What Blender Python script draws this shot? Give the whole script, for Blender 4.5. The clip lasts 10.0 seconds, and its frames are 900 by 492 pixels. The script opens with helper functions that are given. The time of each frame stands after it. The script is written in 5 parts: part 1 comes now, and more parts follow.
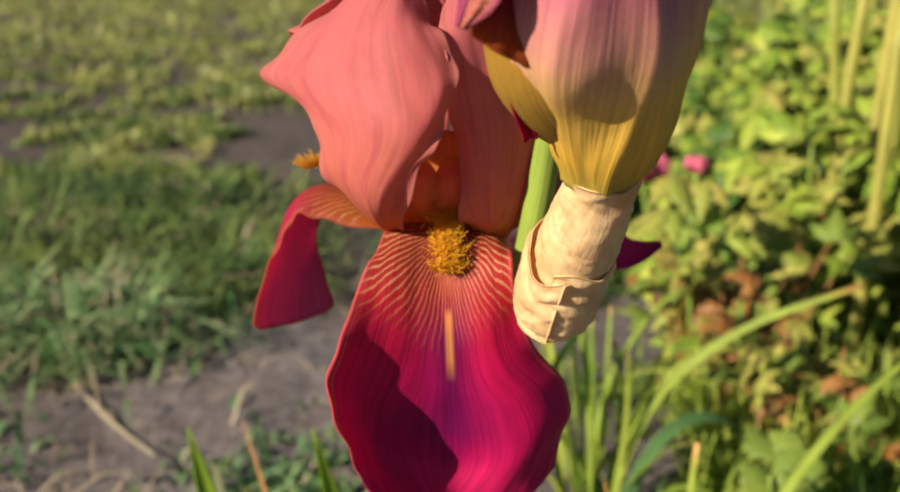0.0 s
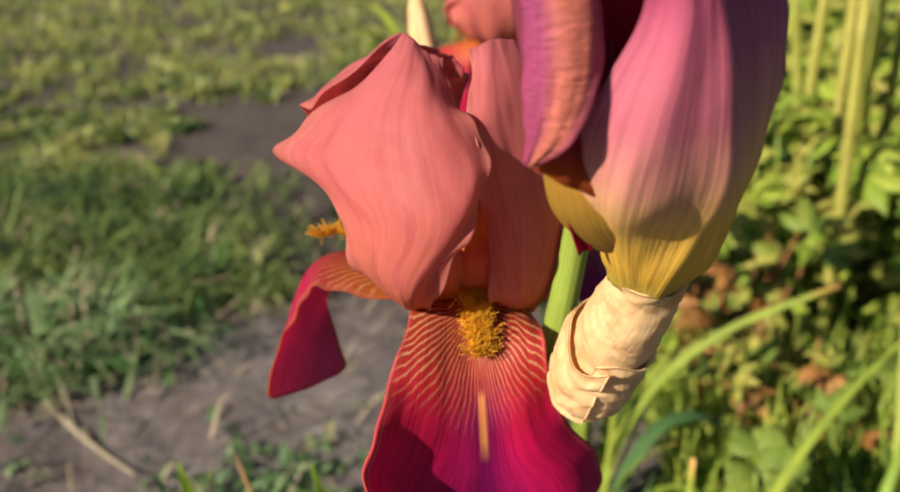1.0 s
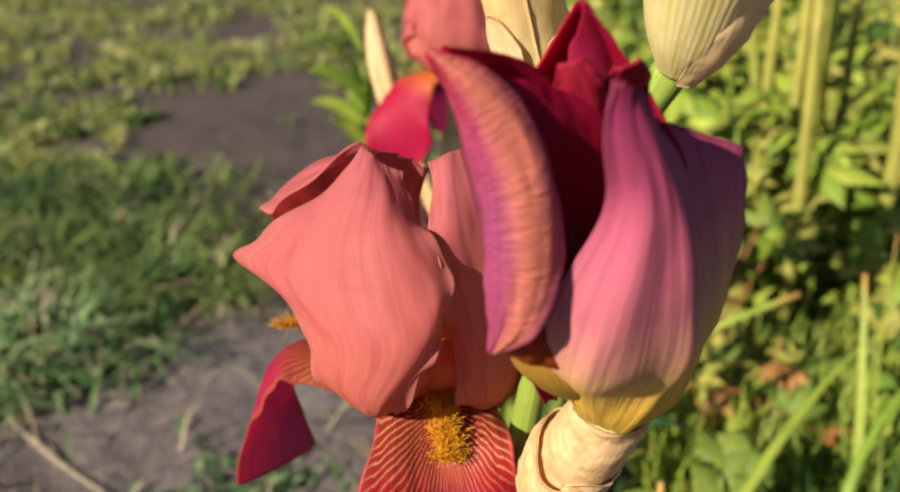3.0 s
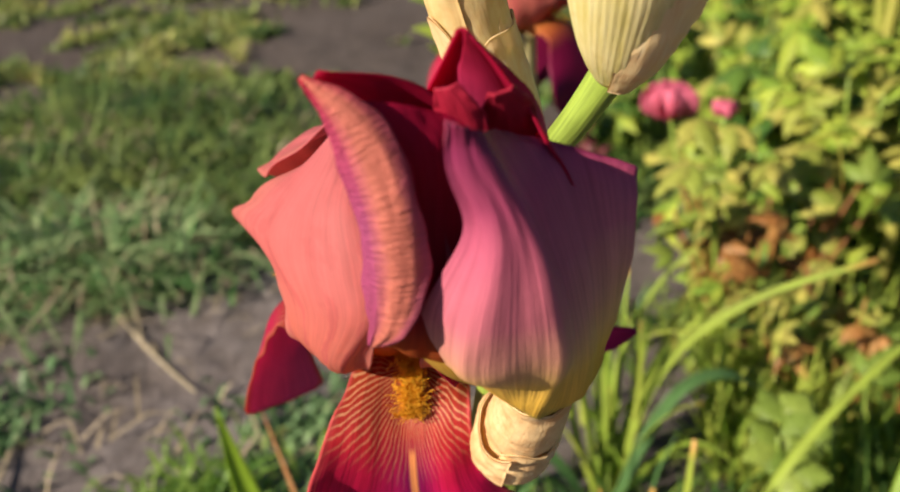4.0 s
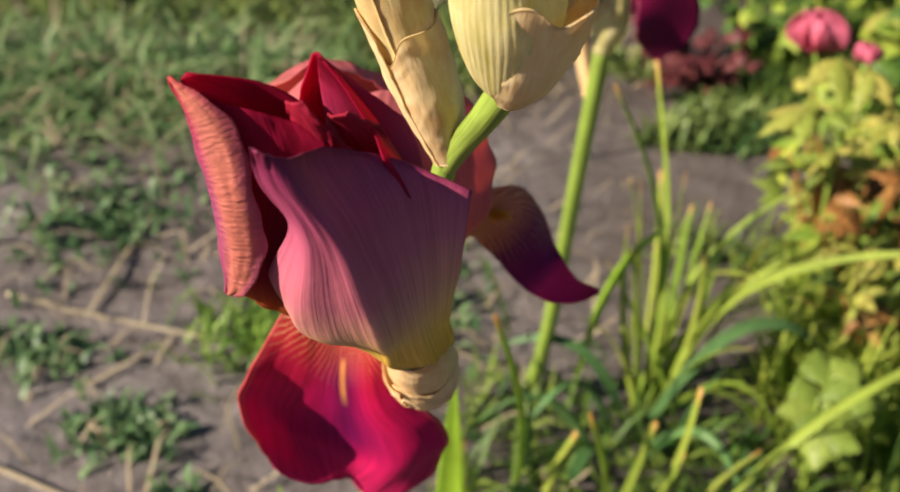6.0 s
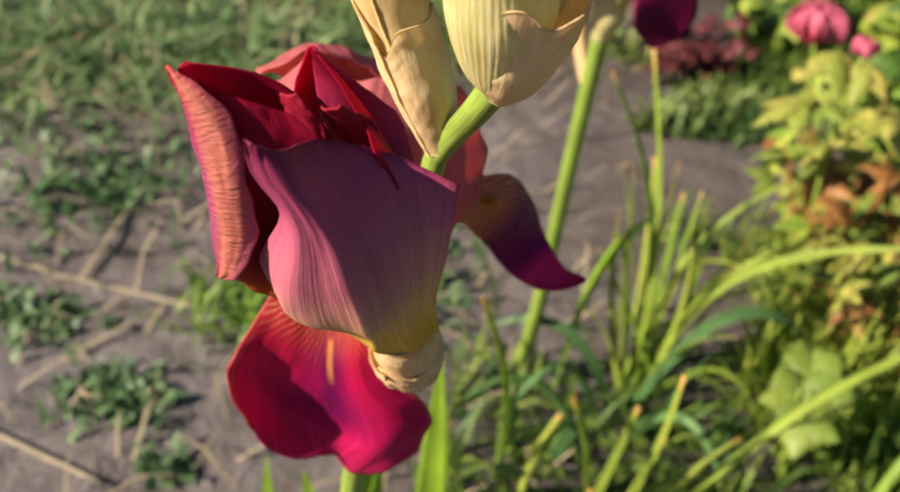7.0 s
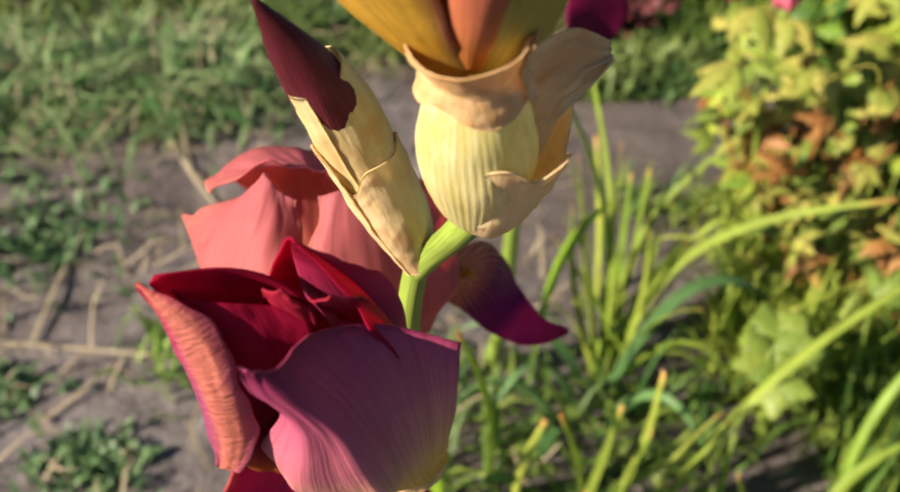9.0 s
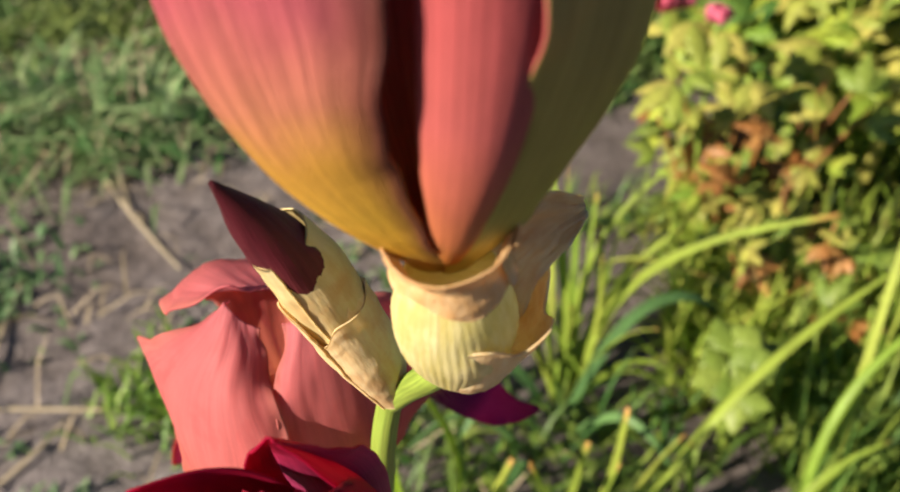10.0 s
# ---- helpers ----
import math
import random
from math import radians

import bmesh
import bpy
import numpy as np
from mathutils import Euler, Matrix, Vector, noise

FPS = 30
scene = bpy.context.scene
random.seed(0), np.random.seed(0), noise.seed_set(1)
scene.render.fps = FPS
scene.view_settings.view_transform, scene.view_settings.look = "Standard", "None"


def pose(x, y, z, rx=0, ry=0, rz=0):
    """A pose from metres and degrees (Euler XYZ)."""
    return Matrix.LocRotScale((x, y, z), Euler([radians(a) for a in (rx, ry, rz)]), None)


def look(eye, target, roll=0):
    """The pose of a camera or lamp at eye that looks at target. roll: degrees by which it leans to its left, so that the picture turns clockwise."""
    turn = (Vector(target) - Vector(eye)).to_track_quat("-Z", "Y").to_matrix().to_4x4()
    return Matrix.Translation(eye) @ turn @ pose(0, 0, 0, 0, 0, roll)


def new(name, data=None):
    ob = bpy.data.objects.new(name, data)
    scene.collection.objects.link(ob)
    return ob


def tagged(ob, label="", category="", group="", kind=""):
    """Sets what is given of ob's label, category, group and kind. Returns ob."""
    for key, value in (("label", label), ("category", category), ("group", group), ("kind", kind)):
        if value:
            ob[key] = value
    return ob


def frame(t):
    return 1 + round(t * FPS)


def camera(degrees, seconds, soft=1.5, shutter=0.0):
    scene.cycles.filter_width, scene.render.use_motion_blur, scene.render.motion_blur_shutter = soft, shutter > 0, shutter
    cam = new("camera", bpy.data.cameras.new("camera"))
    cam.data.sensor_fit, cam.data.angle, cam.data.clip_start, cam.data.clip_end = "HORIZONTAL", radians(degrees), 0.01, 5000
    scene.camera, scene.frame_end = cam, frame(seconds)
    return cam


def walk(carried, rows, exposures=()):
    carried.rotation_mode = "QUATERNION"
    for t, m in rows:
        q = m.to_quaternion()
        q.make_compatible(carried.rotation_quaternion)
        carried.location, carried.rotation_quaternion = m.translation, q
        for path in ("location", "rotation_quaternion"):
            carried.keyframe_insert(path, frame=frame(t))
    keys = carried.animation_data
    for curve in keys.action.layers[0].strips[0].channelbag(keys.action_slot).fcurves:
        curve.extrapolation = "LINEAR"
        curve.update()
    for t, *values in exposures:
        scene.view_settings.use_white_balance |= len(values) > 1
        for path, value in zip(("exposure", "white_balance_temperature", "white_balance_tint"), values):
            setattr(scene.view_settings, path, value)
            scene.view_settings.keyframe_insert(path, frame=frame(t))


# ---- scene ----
cam = camera(52.8, 10.0, soft=1.8)
cam.data.dof.use_dof, cam.data.dof.focus_distance, cam.data.dof.aperture_fstop = True, 0.205, 13.5
PATH = [
    (0, (0.0354, 0.0302, 0.4909), (0.0301, 1.9197, -0.1645), -0.08),
    (0.5, (0.0349, 0.0282, 0.4824), (0.0334, 1.9135, -0.1852), -0.63),
    (1, (0.0170, 0.0448, 0.5156), (0.1062, 1.9137, -0.1910), -1.21),
    (1.5, (0.0103, 0.0549, 0.5369), (0.1856, 1.9108, -0.1875), -1.47),
    (2, (0.0019, 0.0616, 0.5401), (0.2198, 1.9101, -0.1919), -0.85),
    (2.2, (0.0023, 0.0622, 0.5405), (0.2195, 1.9101, -0.1931), -0.98),
    (3.5, (0.0377, 0.0550, 0.5562), (0.1094, 1.8742, -0.2717), -2.75),
    (4, (0.0596, 0.0519, 0.5653), (-0.0516, 1.8243, -0.3548), -1.85),
    (4.5, (0.0865, 0.0471, 0.5764), (-0.1983, 1.7445, -0.4424), -0.04),
    (5, (0.1052, 0.0506, 0.5874), (-0.2700, 1.6818, -0.5073), 1.23),
    (5.5, (0.1169, 0.0545, 0.5970), (-0.2887, 1.6402, -0.5523), 2.33),
    (7, (0.1225, 0.0525, 0.6087), (-0.2656, 1.5795, -0.6233), 5.93),
    (7.5, (0.1229, 0.0532, 0.6126), (-0.2514, 1.5787, -0.6255), 5.75),
    (8, (0.1172, 0.0578, 0.6146), (-0.2334, 1.5836, -0.6300), 4.21),
    (8.5, (0.1109, 0.0699, 0.6251), (-0.2003, 1.5860, -0.6416), 2.26),
    (9, (0.1028, 0.0805, 0.6336), (-0.1484, 1.5886, -0.6558), 0.50),
    (9.5, (0.0954, 0.0930, 0.6443), (-0.0850, 1.6024, -0.6554), -0.54),
    (10, (0.0930, 0.1059, 0.6553), (-0.0359, 1.6210, -0.6439), -0.27),
]
walk(cam, [(t, look(eye, target, roll)) for t, eye, target, roll in PATH],
     [(0.0, 0.80), (2.0, 0.72), (4.5, 0.90), (7.5, 1.03), (9.0, 1.11), (10.0, 1.04)])

# world, sun, exposure
TO_SUN = Vector((-0.74, -0.50, 0.44)).normalized()
world = bpy.data.worlds.new("sky")
scene.world = world
world.use_nodes = True
wt = world.node_tree
sky = wt.nodes.new("ShaderNodeTexSky")
sky.sky_type, sky.sun_disc = "NISHITA", False
sky.air_density, sky.dust_density, sky.ozone_density = 0.5, 0.4, 2.0
sky.sun_elevation = math.asin(TO_SUN.z)
sky.sun_rotation = math.atan2(TO_SUN.x, TO_SUN.y)
wt.links.new(sky.outputs["Color"], wt.nodes["Background"].inputs["Color"])
wt.nodes["Background"].inputs["Strength"].default_value = 0.05
sun = new("sun", bpy.data.lights.new("sun", "SUN"))
sun.data.energy, sun.data.angle, sun.data.color = 5.0, radians(0.6), (1.0, 0.84, 0.69)
sun.matrix_world = look(TO_SUN * 20, (0, 0, 0))

# ---- materials ----
def fresh(name):
    m = bpy.data.materials.new(name)
    m.use_nodes = True
    m.node_tree.nodes.clear()
    return m, m.node_tree


def put(nt, socket, value):
    if isinstance(value, bpy.types.NodeSocket):
        nt.links.new(value, socket)
    elif isinstance(value, tuple) and len(value) == 3 and socket.type == "RGBA":
        socket.default_value = (*value, 1.0)
    else:
        socket.default_value = value


def calc(nt, op, a, b=0.0, clamp=False):
    n = nt.nodes.new("ShaderNodeMath")
    n.operation, n.use_clamp = op, clamp
    put(nt, n.inputs[0], a)
    put(nt, n.inputs[1], b)
    return n.outputs[0]


def blend(nt, fac, a, b, how="MIX"):
    n = nt.nodes.new("ShaderNodeMix")
    n.data_type, n.blend_type = "RGBA", how
    put(nt, n.inputs["Factor"], fac)
    put(nt, n.inputs[6], a)
    put(nt, n.inputs[7], b)
    return n.outputs[2]


def ramp(nt, fac, stops):
    n = nt.nodes.new("ShaderNodeValToRGB")
    put(nt, n.inputs["Fac"], fac)
    els = n.color_ramp.elements
    while len(els) < len(stops):
        els.new(0.5)
    for e, (p, c) in zip(els, stops):
        e.position, e.color = p, (*c, 1.0) if len(c) == 3 else c
    return n.outputs["Color"]


def grey(a):
    return (a, a, a)


def grain(nt, vec, scale, detail=4.0, rough=0.55):
    n = nt.nodes.new("ShaderNodeTexNoise")
    if vec is not None:
        put(nt, n.inputs["Vector"], vec)
    n.inputs["Scale"].default_value = scale
    n.inputs["Detail"].default_value = detail
    n.inputs["Roughness"].default_value = rough
    return n.outputs["Fac"]


def coords(nt, which="Object"):
    return nt.nodes.new("ShaderNodeTexCoord").outputs[which]


def uvs(nt):
    n = nt.nodes.new("ShaderNodeSeparateXYZ")
    put(nt, n.inputs[0], coords(nt, "UV"))
    return n.outputs[0], n.outputs[1]


def vec3(nt, x, y, z=0.0):
    n = nt.nodes.new("ShaderNodeCombineXYZ")
    put(nt, n.inputs[0], x)
    put(nt, n.inputs[1], y)
    put(nt, n.inputs[2], z)
    return n.outputs[0]


def finish(nt, colour, rough=0.5, height=None, bump=0.2, dist=0.001, through_light=0.0, tint=None, spec=0.4, sheen=0.0):
    p = nt.nodes.new("ShaderNodeBsdfPrincipled")
    out = nt.nodes.new("ShaderNodeOutputMaterial")
    put(nt, p.inputs["Base Color"], colour)
    put(nt, p.inputs["Roughness"], rough)
    p.inputs["Specular IOR Level"].default_value = spec
    p.inputs["Sheen Weight"].default_value = sheen
    normal = None
    if height is not None:
        b = nt.nodes.new("ShaderNodeBump")
        b.inputs["Strength"].default_value, b.inputs["Distance"].default_value = bump, dist
        put(nt, b.inputs["Height"], height)
        normal = b.outputs[0]
        put(nt, p.inputs["Normal"], normal)
    if through_light > 0:
        tl = nt.nodes.new("ShaderNodeBsdfTranslucent")
        put(nt, tl.inputs["Color"], tint if tint is not None else colour)
        if normal is not None:
            put(nt, tl.inputs["Normal"], normal)
        mx = nt.nodes.new("ShaderNodeMixShader")
        mx.inputs[0].default_value = through_light
        put(nt, mx.inputs[1], p.outputs[0])
        put(nt, mx.inputs[2], tl.outputs[0])
        put(nt, out.inputs["Surface"], mx.outputs[0])
    else:
        put(nt, out.inputs["Surface"], p.outputs[0])


def petal_material(name, stops, edge=None, edge_at=0.78, vein=None, stripe=None, blush=None, streak=0.3, fine=70.0, band=None, lift=None, cross=False,
                   rough=0.55, light=0.35, bump=0.25, sheen=0.0):
    """Colours along the petal, a rim, veins (colour, start, end, count, height they fan from), a stripe up the middle (colour, width, start, end),
    a lengthwise band (colour, from, to) and a blush beside it (colour, reach, start, end)."""
    m, nt = fresh(name)
    u, v = uvs(nt)
    a = calc(nt, "MULTIPLY", calc(nt, "ABSOLUTE", calc(nt, "SUBTRACT", u, 0.5)), 2.0)
    wob = grain(nt, coords(nt), 60.0, 3.0)
    vv = calc(nt, "ADD", v, calc(nt, "MULTIPLY", calc(nt, "SUBTRACT", wob, 0.5), 0.10))
    vc = vv
    if lift:
        s, e, amount = lift
        vc = calc(nt, "SUBTRACT", vv, calc(nt, "MULTIPLY", ramp(nt, u, [(s, grey(0)), (e, grey(1))]), amount))
    col = ramp(nt, vc, stops)
    lines = grain(nt, vec3(nt, calc(nt, "MULTIPLY", u, 4.0 if cross else fine), calc(nt, "MULTIPLY", v, fine if cross else 2.5)), 1.0, 4.0, 0.6)
    blotch = grain(nt, coords(nt), 140.0, 3.0)
    if blush:
        c, reach, s, e = blush
        f = calc(nt, "MULTIPLY", ramp(nt, a, [(0.0, grey(1)), (reach, grey(0))]),
                 ramp(nt, vv, [(max(0.0, s - 0.08), grey(0)), (s + 0.05, grey(1)), (e - 0.05, grey(1)), (min(1.0, e + 0.1), grey(0))]))
        col = blend(nt, f, col, c)
    if vein:
        c, s, e, count, slant = vein
        w = grain(nt, vec3(nt, calc(nt, "MULTIPLY", u, 9.0), calc(nt, "MULTIPLY", v, 9.0)), 1.0, 3.0)
        fan = calc(nt, "ARCTAN2", calc(nt, "SUBTRACT", v, slant), calc(nt, "MULTIPLY", a, 0.42))
        ph = calc(nt, "ADD", calc(nt, "MULTIPLY", fan, count), calc(nt, "MULTIPLY", w, 9.0))
        rays = calc(nt, "SINE", ph)
        f = ramp(nt, rays, [(0.45, grey(0)), (0.95, grey(0.68))])
        f = calc(nt, "MULTIPLY", f, ramp(nt, vv, [(max(0.0, s - 0.03), grey(0)), (s + 0.02, grey(1)), (min(0.98, s + (e - s) * 0.5), grey(0.85 if e < 1 else 0.28)), (min(1.0, e), grey(0 if e < 1 else 0.2))]))
        col = blend(nt, f, col, c)
    if stripe:
        c, wide, s, e = stripe
        f = calc(nt, "MULTIPLY", ramp(nt, a, [(wide * 0.5, grey(1)), (wide, grey(0))]),
                 ramp(nt, v, [(s, grey(0)), (s + 0.02, grey(1)), (e - 0.06, grey(0.9)), (e, grey(0))]))
        col = blend(nt, f, col, c)
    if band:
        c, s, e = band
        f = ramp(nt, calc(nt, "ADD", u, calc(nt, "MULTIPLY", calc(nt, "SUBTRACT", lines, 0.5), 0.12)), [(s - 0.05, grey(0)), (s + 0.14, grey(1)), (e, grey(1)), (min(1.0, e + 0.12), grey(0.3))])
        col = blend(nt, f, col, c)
    if edge:
        f = ramp(nt, calc(nt, "ADD", a, calc(nt, "MULTIPLY", calc(nt, "SUBTRACT", lines, 0.5), 0.25)), [(edge_at, grey(0)), (min(1.0, edge_at + 0.2), grey(0.9))])
        col = blend(nt, f, col, edge)
    dark = ramp(nt, lines, [(0.3, grey(1.0 - streak)), (0.62, grey(1.0))])
    col = blend(nt, 1.0, col, dark, "MULTIPLY")
    col = blend(nt, 0.5, col, ramp(nt, blotch, [(0.3, grey(0.82)), (0.7, grey(1.0))]), "MULTIPLY")
    h = calc(nt, "ADD", calc(nt, "MULTIPLY", lines, 0.7), calc(nt, "MULTIPLY", blotch, 0.5))
    finish(nt, col, rough, h, bump * 1.3, 0.0009, light, None, 0.18, sheen)
    return m


def leaf_material(name, low, high, tip=None, light=0.35, rough=0.45, fine=30.0, patchy=0.0):
    """Leaves between two colours, with lengthwise lines; patchy: how far lush and dry patches of ground decide the colour."""
    m, nt = fresh(name)
    u, v = uvs(nt)
    rnd = nt.nodes.new("ShaderNodeNewGeometry").outputs["Random Per Island"]
    obj = nt.nodes.new("ShaderNodeObjectInfo").outputs["Random"]
    r = calc(nt, "FRACT", calc(nt, "ADD", rnd, obj))
    if patchy:
        spots = ramp(nt, grain(nt, coords(nt), 5.5, 4.0, 0.6), [(0.38, grey(0)), (0.62, grey(1))])
        r = calc(nt, "ADD", calc(nt, "MULTIPLY", r, 1.0 - patchy), calc(nt, "MULTIPLY", spots, patchy))
    col = blend(nt, r, low, high)
    lines = grain(nt, vec3(nt, calc(nt, "MULTIPLY", u, fine), calc(nt, "MULTIPLY", v, 3.0), calc(nt, "MULTIPLY", r, 40.0)), 1.0, 3.0)
    col = blend(nt, 1.0, col, ramp(nt, lines, [(0.3, grey(0.7)), (0.65, grey(1.1))]), "MULTIPLY")
    blot = grain(nt, coords(nt), 45.0, 3.0)
    col = blend(nt, 0.6, col, ramp(nt, blot, [(0.3, grey(0.65)), (0.7, grey(1.1))]), "MULTIPLY")
    if tip:
        f = ramp(nt, calc(nt, "ADD", v, calc(nt, "MULTIPLY", r, 0.03)), [(0.94, grey(0)), (1.0, grey(1))])
        col = blend(nt, f, col, tip)
    finish(nt, col, rough, lines, 0.2, 0.0006, light, None, 0.35)
    return m


def paper_material(name, base, dark, pale, light=0.35):
    """Dry membranous bract: long creases, brown scars, pale ribs."""
    m, nt = fresh(name)
    u, v = uvs(nt)
    ribs = grain(nt, vec3(nt, calc(nt, "MULTIPLY", u, 26.0), calc(nt, "MULTIPLY", v, 3.0)), 1.0, 5.0, 0.65)
    blot = grain(nt, coords(nt), 85.0, 4.0, 0.6)
    col = blend(nt, ramp(nt, ribs, [(0.35, grey(0)), (0.65, grey(1))]), base, pale)
    col = blend(nt, ramp(nt, blot, [(0.50, grey(0)), (0.70, grey(0.8))]), col, dark)
    finish(nt, col, 0.5, calc(nt, "ADD", ribs, calc(nt, "MULTIPLY", blot, 0.5)), 0.4, 0.0010, light, None, 0.4)
    return m


SALMON = petal_material("salmon_petal", [(0.0, (0.82, 0.26, 0.045)), (0.16, (0.76, 0.24, 0.15)), (0.5, (0.74, 0.22, 0.205)), (1.0, (0.70, 0.22, 0.245))],
                        edge=(0.70, 0.25, 0.21), vein=((0.66, 0.155, 0.16), 0.15, 1.4, 22.0, -0.3), streak=0.14, fine=34, light=0.55, bump=0.10)
SALMON_BACK = petal_material("salmon_petal_back", [(0.0, (0.80, 0.28, 0.06)), (0.2, (0.74, 0.24, 0.17)), (1.0, (0.70, 0.20, 0.235))], vein=((0.66, 0.15, 0.16), 0.15, 1.4, 22.0, -0.3), streak=0.14, fine=34, light=0.55, bump=0.10)
FALL = petal_material("crimson_fall", [(0.0, (0.62, 0.20, 0.03)), (0.20, (0.34, 0.04, 0.016)), (0.42, (0.44, 0.014, 0.026)), (0.56, (0.58, 0.005, 0.080)), (0.80, (0.56, 0.005, 0.100)), (1.0, (0.56, 0.014, 0.11))],
                      edge=(0.60, 0.085, 0.085), edge_at=0.90, vein=((0.82, 0.54, 0.27), 0.12, 0.50, 78.0, 0.18),
                      stripe=((0.78, 0.30, 0.10), 0.055, 0.38, 0.56), blush=((0.19, 0.003, 0.09), 0.45, 0.42, 0.78), streak=0.42, fine=70, light=0.24)
FALL_BACK = petal_material("crimson_fall_back", [(0.0, (0.62, 0.24, 0.05)), (0.3, (0.58, 0.08, 0.06)), (0.45, (0.78, 0.07, 0.31)), (1.0, (0.84, 0.15, 0.37))],
                           edge=(0.58, 0.14, 0.06), edge_at=0.84, streak=0.25, fine=50, light=0.62)
SIDE_FALL = petal_material("side_fall", [(0.0, (0.62, 0.20, 0.03)), (0.25, (0.52, 0.10, 0.025)), (0.45, (0.58, 0.03, 0.10)), (1.0, (0.66, 0.05, 0.17))],
                           edge=(0.66, 0.18, 0.10), edge_at=0.84, vein=((0.80, 0.48, 0.22), 0.12, 0.48, 56.0, 0.10), streak=0.3, light=0.6)
DARK_FALL = petal_material("dark_fall", [(0.0, (0.70, 0.26, 0.04)), (0.30, (0.60, 0.20, 0.08)), (0.40, (0.46, 0.12, 0.08)), (0.48, (0.18, 0.010, 0.085)), (0.64, (0.20, 0.006, 0.10)), (0.72, (0.74, 0.03, 0.20)), (0.9, (0.48, 0.02, 0.14)), (1.0, (0.30, 0.01, 0.10))],
                           vein=((0.80, 0.50, 0.28), 0.10, 0.58, 56.0, 0.08), streak=0.3, light=0.25)
MAUVE = petal_material("mauve_outer", [(0.0, (0.42, 0.34, 0.05)), (0.15, (0.68, 0.42, 0.05)), (0.30, (0.74, 0.47, 0.09)), (0.38, (0.72, 0.44, 0.16)), (0.47, (0.60, 0.27, 0.20)), (0.57, (0.52, 0.15, 0.195)), (0.76, (0.40, 0.070, 0.155)), (0.88, (0.25, 0.030, 0.095)), (1.0, (0.19, 0.015, 0.055))],
                       lift=(0.60, 0.95, 0.10), streak=0.3, fine=60, light=0.06, bump=0.4)
MAUVE_INNER = petal_material("mauve_inner", [(0.0, (0.60, 0.50, 0.14)), (0.3, (0.66, 0.44, 0.20)), (0.5, (0.56, 0.22, 0.26)), (1.0, (0.40, 0.06, 0.14))], streak=0.3, fine=50, light=0.15)
MAROON = petal_material("maroon_inner", [(0.0, (0.56, 0.14, 0.03)), (0.2, (0.36, 0.012, 0.045)), (1.0, (0.64, 0.014, 0.085))], streak=0.25, fine=50, light=0.62)
FLAP = petal_material("mauve_flap", [(0.0, (0.62, 0.42, 0.08)), (0.42, (0.64, 0.38, 0.06)), (0.56, (0.38, 0.08, 0.12)), (0.8, (0.34, 0.07, 0.12)), (1.0, (0.26, 0.02, 0.04))],
                      streak=0.3, fine=40, light=0.5, bump=0.4)
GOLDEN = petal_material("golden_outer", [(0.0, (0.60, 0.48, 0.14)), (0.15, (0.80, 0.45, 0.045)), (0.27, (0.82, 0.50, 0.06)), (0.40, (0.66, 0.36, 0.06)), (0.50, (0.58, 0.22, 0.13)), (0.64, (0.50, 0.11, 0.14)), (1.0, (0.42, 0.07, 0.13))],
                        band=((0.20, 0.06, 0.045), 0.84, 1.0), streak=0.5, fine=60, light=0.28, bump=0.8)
OLIVE = petal_material("olive_outer", [(0.0, (0.55, 0.46, 0.10)), (0.25, (0.46, 0.40, 0.09)), (0.7, (0.34, 0.26, 0.09)), (1.0, (0.22, 0.10, 0.07))], streak=0.3, fine=40, light=0.22)
ROSE = petal_material("rose_inner", [(0.0, (0.80, 0.34, 0.06)), (0.2, (0.66, 0.22, 0.09)), (0.45, (0.54, 0.13, 0.12)), (1.0, (0.34, 0.03, 0.06))], streak=0.32, fine=40, light=0.32, bump=0.5)
BUD_TIP = petal_material("bud_tip", [(0.0, (0.16, 0.03, 0.035)), (0.6, (0.10, 0.014, 0.022)), (1.0, (0.07, 0.008, 0.014))], streak=0.35, fine=40, light=0.08, bump=0.5)
FLAP_EDGE = petal_material("flap_edge", [(0.0, (0.42, 0.07, 0.16)), (0.5, (0.42, 0.08, 0.20)), (0.85, (0.46, 0.05, 0.11)), (1.0, (0.48, 0.015, 0.05))], band=((0.66, 0.20, 0.145), 0.50, 0.82), streak=0.22, fine=60, cross=True, light=0.3, bump=0.9)
STYLE = petal_material("style_arm", [(0.0, (0.92, 0.42, 0.04)), (0.4, (0.86, 0.30, 0.12)), (0.8, (0.82, 0.26, 0.15)), (1.0, (0.88, 0.44, 0.08))], streak=0.15, fine=20, light=0.6)
THROAT = petal_material("throat", [(0.0, (0.88, 0.44, 0.03)), (0.5, (0.84, 0.36, 0.04)), (1.0, (0.74, 0.22, 0.08))], vein=((0.40, 0.08, 0.03), 0.1, 0.9, 40.0, -0.2), streak=0.2, light=0.4)
FAR_FALL = petal_material("far_crimson_fall", [(0.0, (0.62, 0.22, 0.04)), (0.35, (0.46, 0.10, 0.03)), (0.5, (0.36, 0.005, 0.038)), (1.0, (0.36, 0.006, 0.05))], streak=0.3, light=0.08)
